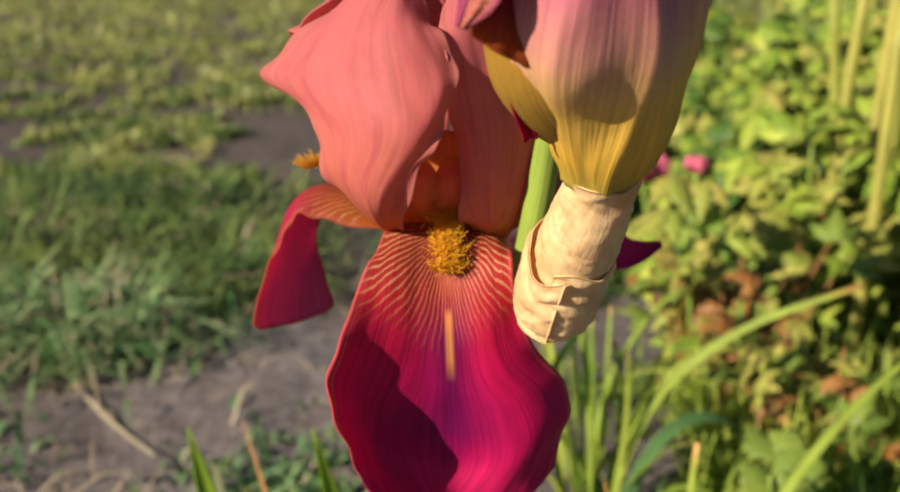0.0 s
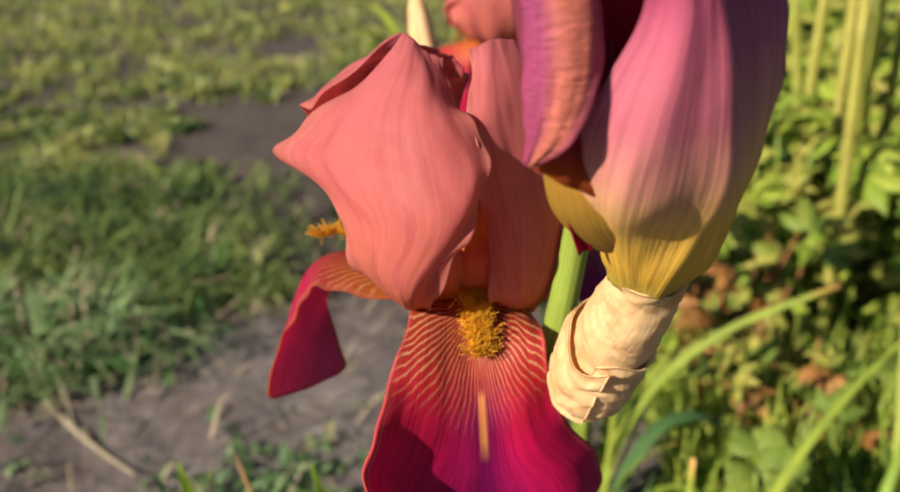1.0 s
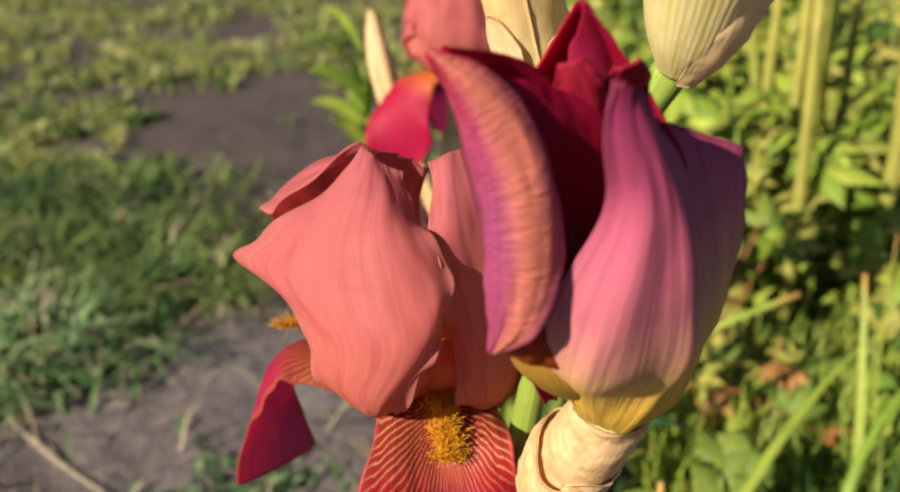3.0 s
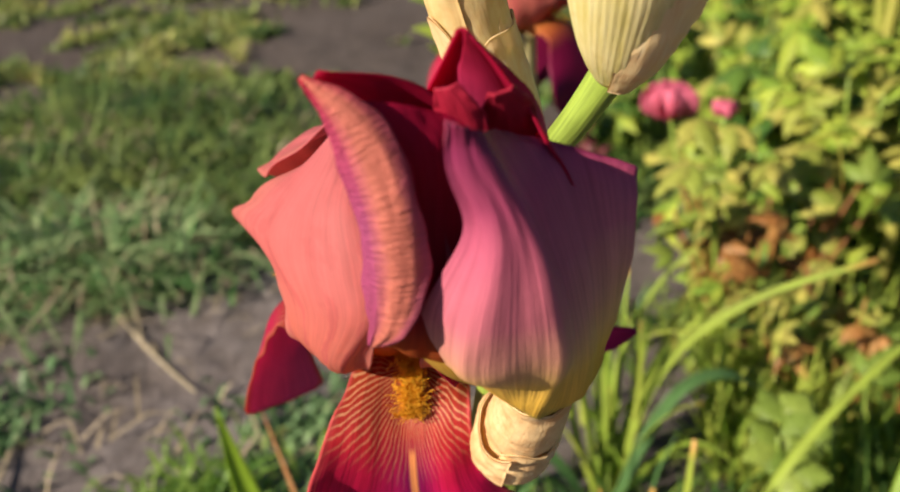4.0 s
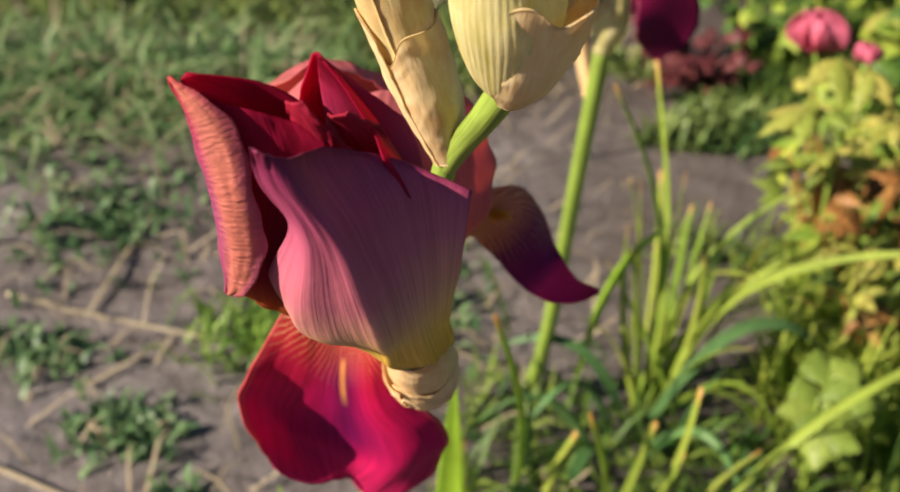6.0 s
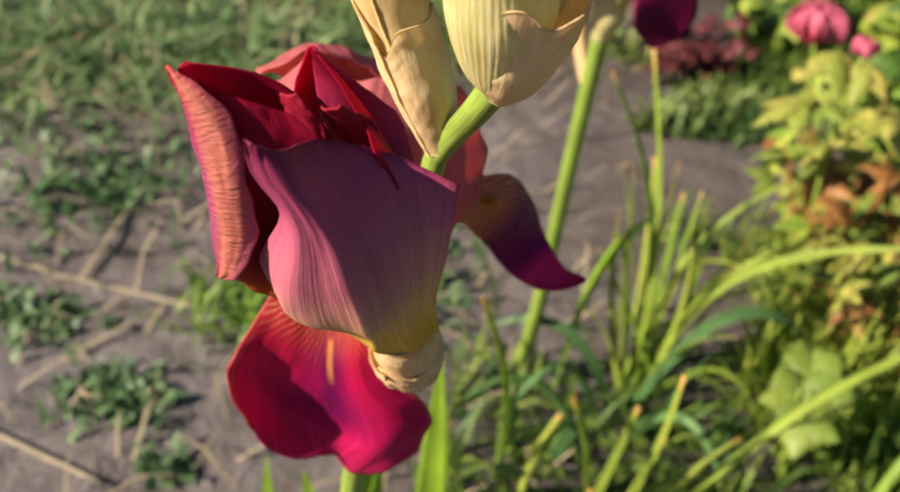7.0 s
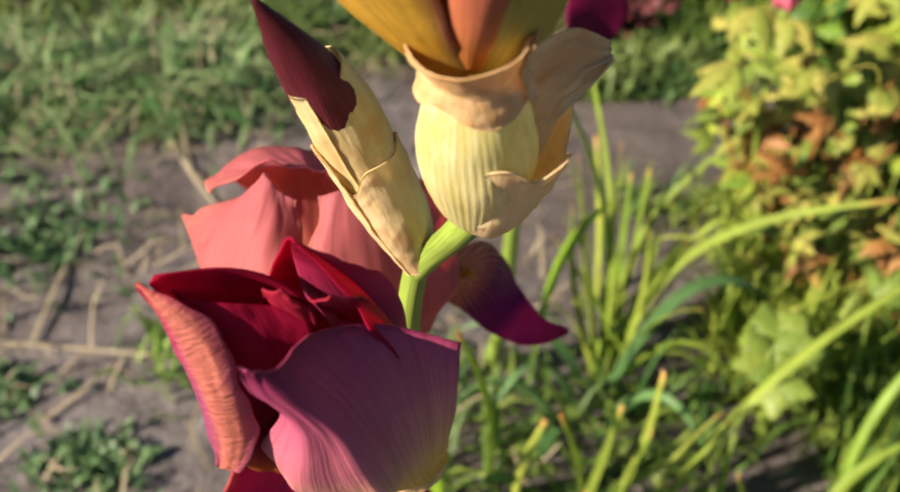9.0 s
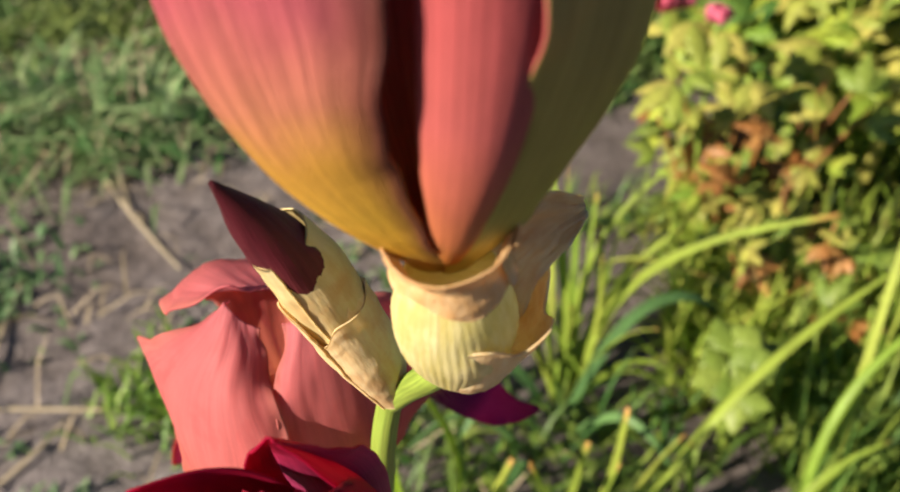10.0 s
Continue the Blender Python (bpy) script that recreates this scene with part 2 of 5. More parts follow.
FAR_DARK = petal_material("far_maroon_fall", [(0.0, (0.62, 0.24, 0.04)), (0.35, (0.40, 0.10, 0.03)), (0.5, (0.20, 0.005, 0.05)), (0.9, (0.18, 0.004, 0.055)), (1.0, (0.6, 0.05, 0.16))], streak=0.3, light=0.3)
PLUM = petal_material("plum_outer", [(0.0, (0.46, 0.06, 0.15)), (0.5, (0.42, 0.04, 0.14)), (0.85, (0.52, 0.02, 0.08)), (1.0, (0.54, 0.015, 0.05))], streak=0.3, fine=50, light=0.3)
CRIMSON = petal_material("crimson_crumple", [(0.0, (0.30, 0.01, 0.035)), (1.0, (0.46, 0.02, 0.055))], streak=0.25, fine=30, light=0.35)
PINK = petal_material("pink_petal", [(0.0, (0.70, 0.16, 0.24)), (1.0, (0.80, 0.20, 0.32))], streak=0.2, light=0.4)
PAPER = paper_material("dry_spathe", (0.82, 0.57, 0.27), (0.68, 0.37, 0.14), (0.90, 0.71, 0.40))
PAPER_GREEN = paper_material("half_dry_spathe", (0.76, 0.62, 0.26), (0.72, 0.46, 0.18), (0.86, 0.74, 0.40))
PAPER_PALE = paper_material("pale_spathe", (0.86, 0.66, 0.33), (0.78, 0.50, 0.22), (0.92, 0.79, 0.49), 0.40)
CUFF = paper_material("tan_cuff", (0.76, 0.48, 0.20), (0.68, 0.38, 0.13), (0.82, 0.60, 0.32))
OVARY = paper_material("ribbed_ovary", (0.66, 0.60, 0.21), (0.60, 0.50, 0.17), (0.82, 0.77, 0.42))
FILAMENT = petal_material("beard_filament", [(0.0, (1.0, 0.50, 0.02)), (1.0, (1.0, 0.66, 0.06))], streak=0.1, light=0.5)
STEM = leaf_material("iris_stem", (0.26, 0.38, 0.06), (0.30, 0.42, 0.07), light=0.12, rough=0.4)
IRIS_LEAF = leaf_material("iris_leaf", (0.34, 0.56, 0.045), (0.46, 0.64, 0.06), light=0.5)
GRASS = leaf_material("grass", (0.09, 0.20, 0.05), (0.66, 0.66, 0.20), light=0.35, patchy=0.6)
GRASS_BRIGHT = leaf_material("grass_bright", (0.30, 0.48, 0.06), (0.58, 0.66, 0.12), tip=(0.70, 0.45, 0.13), light=0.45)
STRAP = leaf_material("strap_leaf", (0.09, 0.22, 0.07), (0.16, 0.32, 0.10), light=0.3)
FOLIAGE = leaf_material("foliage", (0.26, 0.45, 0.055), (0.58, 0.68, 0.10), light=0.5)
FOLIAGE_YELLOW = leaf_material("foliage_yellow", (0.40, 0.50, 0.085), (0.68, 0.63, 0.16), light=0.5)
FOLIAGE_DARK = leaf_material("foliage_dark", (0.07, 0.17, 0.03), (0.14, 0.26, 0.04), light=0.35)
RUST = leaf_material("rusty_leaf", (0.36, 0.15, 0.04), (0.48, 0.26, 0.08), light=0.3)
CORAL = leaf_material("maroon_foliage", (0.10, 0.02, 0.025), (0.20, 0.05, 0.05), light=0.25)
PALE_BLUE = leaf_material("pale_blue", (0.45, 0.55, 0.75), (0.55, 0.65, 0.85), light=0.2)
BENT = leaf_material("bent_grass", (0.48, 0.46, 0.08), (0.52, 0.46, 0.09), tip=(0.70, 0.30, 0.08), light=0.35)
CUT_GRASS = leaf_material("cut_grass", (0.10, 0.26, 0.07), (0.44, 0.56, 0.27), light=0.35)
GRASS_LOW = leaf_material("low_grass", (0.06, 0.17, 0.035), (0.34, 0.46, 0.085), light=0.4)
# Darker copy of the grass, with shade put into its colour, for nearer lawn.
GRASS_SHADED = leaf_material("short_grass", (0.04, 0.13, 0.035), (0.36, 0.45, 0.13), light=0.35, patchy=0.6)
TUFT = leaf_material("green_tuft", (0.14, 0.32, 0.05), (0.34, 0.50, 0.09), light=0.4)
WEED = leaf_material("low_weed", (0.09, 0.20, 0.08), (0.24, 0.38, 0.16), light=0.3)
ROUND_LEAF = leaf_material("round_leaf", (0.18, 0.29, 0.045), (0.30, 0.40, 0.07), light=0.35)
STRAW = leaf_material("straw", (0.38, 0.31, 0.19), (0.58, 0.49, 0.33), light=0.15, rough=0.7)
PALE_STRAW = leaf_material("pale_straw", (0.52, 0.44, 0.29), (0.64, 0.56, 0.38), light=0.1, rough=0.7)
DEAD = leaf_material("dead_leaf", (0.50, 0.24, 0.09), (0.60, 0.32, 0.14), light=0.2, rough=0.7)


def soil_material():
    m, nt = fresh("soil")
    p = coords(nt)
    big, mid, small = grain(nt, p, 3.0, 4.0), grain(nt, p, 28.0, 6.0, 0.65), grain(nt, p, 260.0, 4.0, 0.6)
    col = ramp(nt, mid, [(0.3, (0.135, 0.12, 0.115)), (0.55, (0.25, 0.226, 0.222)), (0.8, (0.36, 0.33, 0.325))])
    col = blend(nt, ramp(nt, big, [(0.4, grey(0)), (0.65, grey(0.7))]), col, (0.14, 0.115, 0.10))
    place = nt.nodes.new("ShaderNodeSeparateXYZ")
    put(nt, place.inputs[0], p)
    # Soil blends to a darker brown farther back and towards the right.
    dark_zone = ramp(nt, calc(nt, "ADD", calc(nt, "MULTIPLY", place.outputs[1], 0.5), calc(nt, "MULTIPLY", calc(nt, "SUBTRACT", big, 0.5), 0.5)), [(0.54, grey(0)), (0.76, grey(0.85))])
    dark_zone = calc(nt, "MAXIMUM", dark_zone, ramp(nt, calc(nt, "ADD", place.outputs[0], calc(nt, "MULTIPLY", big, 0.4)), [(0.12, grey(0)), (0.34, grey(0.55))]))
    col = blend(nt, dark_zone, col, blend(nt, mid, (0.065, 0.054, 0.046), (0.14, 0.115, 0.10)))
    col = blend(nt, 0.7, col, ramp(nt, small, [(0.3, grey(0.6)), (0.7, grey(1.1))]), "MULTIPLY")
    finish(nt, col, 0.95, calc(nt, "ADD", mid, calc(nt, "MULTIPLY", small, 0.35)), 0.8, 0.012, 0.0, None, 0.15)
    return m


SOIL = soil_material()

# ---- mesh helpers ----
def spline(pts, t):
    """A smooth curve through pts; t from 0 to 1."""
    n = len(pts) - 1
    x = min(max(t, 0.0), 1.0) * n
    i = min(int(x), n - 1)
    f = x - i
    p1, p2 = np.array(pts[i], float), np.array(pts[i + 1], float)
    p0 = np.array(pts[i - 1], float) if i > 0 else 2 * p1 - p2
    p3 = np.array(pts[i + 2], float) if i + 2 <= n else 2 * p2 - p1
    return 0.5 * (2 * p1 + (p2 - p0) * f + (2 * p0 - 5 * p1 + 4 * p2 - p3) * f * f + (3 * p1 - p0 - 3 * p2 + p3) * f ** 3)


def unit(a):
    return a / max(1e-9, np.linalg.norm(a))


def shell(pts, uv, thick):
    """A closed shell of two faces and a rim round a grid of points. Returns mesh data."""
    nv, nu = pts.shape[0] - 1, pts.shape[1] - 1
    du, dv = np.gradient(pts, axis=1), np.gradient(pts, axis=0)
    nn = np.cross(dv, du)
    nn /= np.maximum(np.linalg.norm(nn, axis=2, keepdims=True), 1e-9)
    front, back = pts + nn * thick / 2, pts - nn * thick / 2
    verts = np.concatenate([front.reshape(-1, 3), back.reshape(-1, 3)])
    k, row = (nu + 1) * (nv + 1), nu + 1
    faces, mats, loops = [], [], []
    for j in range(nv):
        for i in range(nu):
            a, b, c, d = j * row + i, j * row + i + 1, (j + 1) * row + i + 1, (j + 1) * row + i
            faces.append((a, d, c, b)), mats.append(0)
            faces.append((k + a, k + b, k + c, k + d)), mats.append(1)
    rim = [i for i in range(nu)] + [j * row + nu for j in range(nv)] + [nv * row + nu - i for i in range(nu)] + [(nv - j) * row for j in range(nv)]
    for a, b in zip(rim, rim[1:] + rim[:1]):
        faces.append((a, b, k + b, k + a)), mats.append(0)
    return verts, faces, mats, uv + uv


def loft(rows, nu=40, nv=60, thick=0.0005, ruffle=0.0, waves=3.0, phase=0.0, crinkle=0.0, seed=0.0, ridge=None, fray=0.0, end=0.0):
    """A petal through cross-sections, each from its left to its right rim. ruffle, end: waves of the side rims and the last rim; crinkle: soft unevenness;
    ridge (where, width, height): a rib along it; fray: unevenness of the last rim. Returns mesh data."""
    cols = [[spline(r, i / nu) for r in rows] for i in range(nu + 1)]
    pts = np.array([[spline(cols[i], j / nv) for i in range(nu + 1)] for j in range(nv + 1)])
    nn = np.cross(np.gradient(pts, axis=0), np.gradient(pts, axis=1))
    nn /= np.maximum(np.linalg.norm(nn, axis=2, keepdims=True), 1e-9)
    for j in range(nv + 1):
        v = j / nv
        for i in range(nu + 1):
            u = -1 + 2 * i / nu
            d = abs(u)
            side = 2.1 if u > 0 else 0.0
            h = ruffle * (d ** 3 * math.sin(waves * 6.283 * v + phase + side) + 0.4 * d ** 6 * math.sin(waves * 17.0 * v + 1.7 * phase + side))
            h += end * max(0.0, v - 0.8) * 5.0 * math.sin(6.0 * u + phase)
            if crinkle:
                z = Vector((u * 2.4 + seed, v * 2.6, seed * 1.7))
                h += crinkle * (noise.noise(z * 1.3) + 0.5 * noise.noise(z * 3.1) + 0.10 * noise.noise(Vector((u * 16.0, v * 3.5, seed))))
            if ridge:
                h -= ridge[2] * math.exp(-((u - ridge[0]) / ridge[1]) ** 2) * math.sin(3.14159 * min(1.0, v * 1.05))
            q = pts[j, i] + nn[j, i] * h
            if fray and v > 0.93:
                q = q + (pts[j, i] - pts[j - 1, i]) * fray * noise.noise(Vector((u * 9.0, seed, 3.0)))
            pts[j, i] = q
    return shell(pts, [(i / nu, j / nv) for j in range(nv + 1) for i in range(nu + 1)], thick)


def sheet(rib, side, left, right, curl_l, curl_r, nu=24, nv=36, thick=0.0005, ruffle=0.0, waves=3.0, phase=0.0, rounded=0.0,
          crinkle=0.0, seed=0.0, skew=False):
    """A petal or leaf: a rib with a width and a curl to either side, as a closed shell with two faces and a rim. Returns mesh data."""
    pts, uv = [], []
    for j in range(nv + 1):
        v = j / nv
        p = spline(rib, v)
        tan = unit(spline(rib, min(1, v + 0.01)) - spline(rib, max(0, v - 0.01)))
        s = spline(side, v)
        s = unit(s if skew else s - tan * (s @ tan))
        n = unit(np.cross(tan, s))
        cap = 1.0
        if rounded and v > 1 - rounded:
            cap = math.sqrt(max(0.0, 1 - ((v - 1 + rounded) / rounded) ** 2))
        for i in range(nu + 1):
            u = -1 + 2 * i / nu
            d = abs(u)
            w = float(spline([[a] for a in (left if u < 0 else right)], v)[0]) * cap
            c = float(spline([[a] for a in (curl_l if u < 0 else curl_r)], v)[0])
            w = max(w, 0.00015)
            c = c if abs(c) > 1e-3 else 1e-3
            x = w * math.sin(c * d) / c * (-1 if u < 0 else 1)
            h = w * (1 - math.cos(c * d)) / c
            h += ruffle * d * d * math.sin(waves * 6.283 * v + phase + (2.1 if u > 0 else 0.0)) * min(1.0, 4 * (1 - v) + 0.25)
            h += 0.4 * ruffle * d ** 3 * math.sin(waves * 18.2 * v + 1.7 * phase + 3.1 * u) * min(1.0, 4 * (1 - v) + 0.25)
            q = p + s * x + n * h
            if crinkle:
                z = Vector((u * 2.6 + seed, v * 2.4, seed * 1.7))
                q = q + n * crinkle * (noise.noise(z * 1.3) + 0.5 * noise.noise(z * 3.1)) + s * crinkle * 0.5 * noise.noise(z * 2.0 + Vector((9, 0, 0)))
            pts.append(q)
            uv.append((i / nu, v))
    return shell(np.array(pts).reshape(nv + 1, nu + 1, 3), uv, thick)


def tube(path, radii, sides=10, steps=24, squash=1.0, lump=0.0, seed=0.0, twist=0.0, ribs=0):
    """A round stalk along a path, closed at both ends. Returns mesh data."""
    verts, uv = [], []
    ref = np.array((0.31, 0.77, 0.12))
    for j in range(steps + 1):
        v = j / steps
        p = spline(path, v)
        tan = unit(spline(path, min(1, v + 0.01)) - spline(path, max(0, v - 0.01)))
        a = unit(np.cross(tan, ref))
        b = np.cross(tan, a)
        r = float(spline([[q] for q in radii], v)[0])
        for i in range(sides):
            g = 6.28319 * i / sides + twist * v
            rr = r
            if ribs:
                rr *= 1 + 0.011 * math.cos(g * ribs + 1.5 * math.sin(v * 9.0)) * math.sin(3.14159 * v)
            if lump:
                rr *= 1 + lump * noise.noise(Vector((math.cos(g) * 1.4 + seed, math.sin(g) * 1.4, v * 5)))
            verts.append(p + a * rr * math.cos(g) + b * rr * squash * math.sin(g))
            uv.append((i / sides, v))
    faces, mats = [], []
    for j in range(steps):
        for i in range(sides):
            k = (i + 1) % sides
            faces.append((j * sides + i, j * sides + k, (j + 1) * sides + k, (j + 1) * sides + i)), mats.append(0)
    faces.append(tuple(range(sides))[::-1]), mats.append(0)
    faces.append(tuple(steps * sides + i for i in range(sides))), mats.append(0)
    return np.array(verts), faces, mats, uv


def joined(pieces):
    verts, faces, mats, uv, k = [], [], [], [], 0
    for v, f, m, t in pieces:
        verts.append(v)
        faces += [tuple(i + k for i in q) for q in f]
        mats += m
        uv += t
        k += len(v)
    return np.concatenate(verts), faces, mats, uv


def mesh_from(name, data, materials):
    verts, faces, mats, uv = data
    me = bpy.data.meshes.new(name)
    me.from_pydata([tuple(v) for v in verts], [], faces)
    for m in materials:
        me.materials.append(m)
    if len(materials) > 1:
        me.polygons.foreach_set("material_index", np.array(mats, dtype=np.int32))
    idx = np.zeros(len(me.loops), dtype=np.int32)
    me.loops.foreach_get("vertex_index", idx)
    me.uv_layers.new(name="UVMap").data.foreach_set("uv", np.array(uv, dtype=np.float32)[idx].ravel())
    me.polygons.foreach_set("use_smooth", np.ones(len(me.polygons), dtype=bool))
    me.update()
    return me


def part(name, data, materials, parent, label=""):
    """One mesh object under a thing or a part."""
    ob = new(name, mesh_from(name, data, materials if isinstance(materials, (list, tuple)) else [materials]))
    if parent:
        ob.parent = parent
    return tagged(ob, label)


def thing(name, base, label, category, group="", kind=""):
    ob = new(name)
    ob.empty_display_size = 0.02
    return tagged(ob, label, category, group, kind)


def blade(base, tip, width, bend=(0, 0, 0), fold=0.5, seed=0, nv=8, nu=2, peak=0.3, blunt=0.06):
    """A grass blade or strap leaf from base to tip, bowed by bend."""
    b, t = np.array(base, float), np.array(tip, float)
    mid = (b + t) / 2 + np.array(bend, float)
    rib = [b, (b + mid) / 2 + np.array(bend) * 0.22, mid, (mid + t) / 2 + np.array(bend) * 0.22, t]
    ax = unit(t - b)
    s = unit(np.cross(ax, (math.cos(seed * 2.4), math.sin(seed * 2.4), 0.15)))
    w = [width * 0.6, width * (0.8 + peak * 0.4), width, width * 0.75, width * blunt]
    return sheet(rib, [s, s], w, w, [fold, fold], [fold, fold], nu=nu, nv=nv, thick=0.0004)

# ---- ground ----
def ground_height(x, y):
    near = math.exp(-((x * x + (y - 0.6) ** 2) / 9.0))
    return near * (0.012 * noise.noise(Vector((x * 3.0, y * 3.0, 0.3))) + 0.006 * noise.noise(Vector((x * 14.0, y * 14.0, 2.0))))


def build_ground():
    xs = np.concatenate([-np.geomspace(400, 1.3, 14), np.linspace(-1.25, 1.6, 150), np.geomspace(1.65, 400, 14)])
    ys = np.concatenate([-np.geomspace(400, 0.35, 14), np.linspace(-0.3, 2.6, 150), np.geomspace(2.7, 600, 16)])
    verts = [(x, y, ground_height(x, y)) for y in ys for x in xs]
    n = len(xs)
    faces = [(j * n + i, j * n + i + 1, (j + 1) * n + i + 1, (j + 1) * n + i) for j in range(len(ys) - 1) for i in range(n - 1)]
    uv = [(v[0], v[1]) for v in verts]
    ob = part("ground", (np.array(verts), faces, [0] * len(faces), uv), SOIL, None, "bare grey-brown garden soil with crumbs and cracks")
    tagged(ob, category="soil", kind="structure")


build_ground()

# ---- the iris in front ----
iris = thing("iris_plant", None, "tall bearded iris with salmon and crimson blooms and papery buds", "iris")
part("stem", tube([(0.020, 0.300, -0.01), (0.026, 0.288, 0.15), (0.036, 0.272, 0.30), (0.050, 0.267, 0.37), (0.0575, 0.2650, 0.415), (0.0625, 0.2550, 0.460), (0.0660, 0.2525, 0.482)],
                  [0.0055, 0.0052, 0.0048, 0.0043, 0.0040, 0.0034, 0.0032], 14, 50), STEM, iris)
part("branch", tube([(0.0655, 0.2530, 0.476), (0.0705, 0.2490, 0.4865), (0.0770, 0.2435, 0.498), (0.0835, 0.2385, 0.5105)], [0.0028, 0.0034, 0.0037, 0.0042], 14, 24), STEM, iris)

# the open bloom
bloom = part("open_bloom", tube([(0.049, 0.268, 0.368), (0.044, 0.276, 0.385), (0.037, 0.285, 0.400), (0.035, 0.288, 0.406)], [0.004, 0.0065, 0.007, 0.004], 14, 20), OVARY, iris,
             "salmon-pink and crimson bearded iris bloom, fully open")
part("front_fall", loft([[(0.0270, 0.2900, 0.4050), (0.0320, 0.2900, 0.4060), (0.0370, 0.2900, 0.4050)],
                         [(0.0180, 0.2740, 0.4110), (0.0250, 0.2740, 0.4130), (0.0335, 0.2740, 0.4135), (0.0420, 0.2740, 0.4130), (0.0490, 0.2740, 0.4110)],
                         [(0.0140, 0.2545, 0.4100), (0.0230, 0.2570, 0.4090), (0.0340, 0.2590, 0.4060), (0.0430, 0.2575, 0.4090), (0.0512, 0.2560, 0.4090)],
                         [(0.0098, 0.2490, 0.4010), (0.0215, 0.2500, 0.3970), (0.0345, 0.2518, 0.3905), (0.0440, 0.2512, 0.3960), (0.0518, 0.2535, 0.4000)],
                         [(0.0062, 0.2400, 0.3920), (0.0170, 0.2480, 0.3820), (0.0352, 0.2515, 0.3735), (0.0470, 0.2495, 0.3800), (0.0568, 0.2530, 0.3865)],
                         [(0.0042, 0.2365, 0.3800), (0.0090, 0.2450, 0.3720), (0.0170, 0.2510, 0.3640), (0.0358, 0.2545, 0.3575), (0.0500, 0.2500, 0.3660), (0.0595, 0.2530, 0.3695), (0.0655, 0.2600, 0.3715)],
                         [(0.0058, 0.2365, 0.3665), (0.0100, 0.2460, 0.3570), (0.0170, 0.2525, 0.3500), (0.0352, 0.2565, 0.3450), (0.0520, 0.2510, 0.3500), (0.0620, 0.2545, 0.3550), (0.0692, 0.2620, 0.3580)],
                         [(0.0110, 0.2390, 0.3530), (0.0155, 0.2400, 0.3450), (0.0240, 0.2440, 0.3385), (0.0310, 0.2500, 0.3365), (0.0345, 0.2550, 0.3325), (0.0420, 0.2550, 0.3255), (0.0540, 0.2560, 0.3310), (0.0652, 0.2610, 0.3420)]],
                        nu=56, nv=80, ruffle=0.0012, waves=2.6, crinkle=0.0006, seed=2.0, fray=0.6), [FALL, FALL_BACK], bloom, "crimson velvety fall with pale veins round the beard")
part("side_fall", sheet([(0.020, 0.295, 0.405), (0.004, 0.303, 0.4135), (-0.009, 0.309, 0.4140), (-0.0165, 0.3135, 0.402), (-0.0190, 0.3160, 0.385), (-0.0205, 0.3170, 0.363)],
                        [(0.45, 0.85, 0), (0.6, 0.75, 0), (0.78, 0.62, -0.1)],
                        [0.005, 0.012, 0.0155, 0.0145, 0.0130, 0.0170], [0.005, 0.009, 0.0105, 0.0105, 0.0118, 0.0178],
                        [0.0, 1.0, 1.25, 1.1, 0.6, 0.3], [0.0, 0.5, 0.5, 0.4, 0.2, 0.2], nu=32, nv=60, ruffle=0.0016, waves=2.0, rounded=0.05), [FALL_BACK, SIDE_FALL], bloom)
part("side_fall", sheet([(0.046, 0.294, 0.405), (0.057, 0.304, 0.417), (0.069, 0.315, 0.4185), (0.079, 0.325, 0.406), (0.0855, 0.3295, 0.389), (0.097, 0.3280, 0.3845), (0.1075, 0.3255, 0.389)],
                        [(0.5, -0.2, 0.8), (0.25, 0.45, 0.8), (0.3, 0.5, 0.8)],
                        [0.005, 0.011, 0.0140, 0.0148, 0.0100, 0.0055, 0.0010], [0.005, 0.011, 0.0140, 0.0145, 0.0095, 0.0060, 0.0010],
                        [0, -0.6, -0.8, -0.9, -0.4, 0.6, 0.4], [0, -0.6, -0.8, -0.9, -0.4, 0.6, 0.4], nu=28, nv=48, ruffle=0.0012), [DARK_FALL, FALL_BACK], bloom)
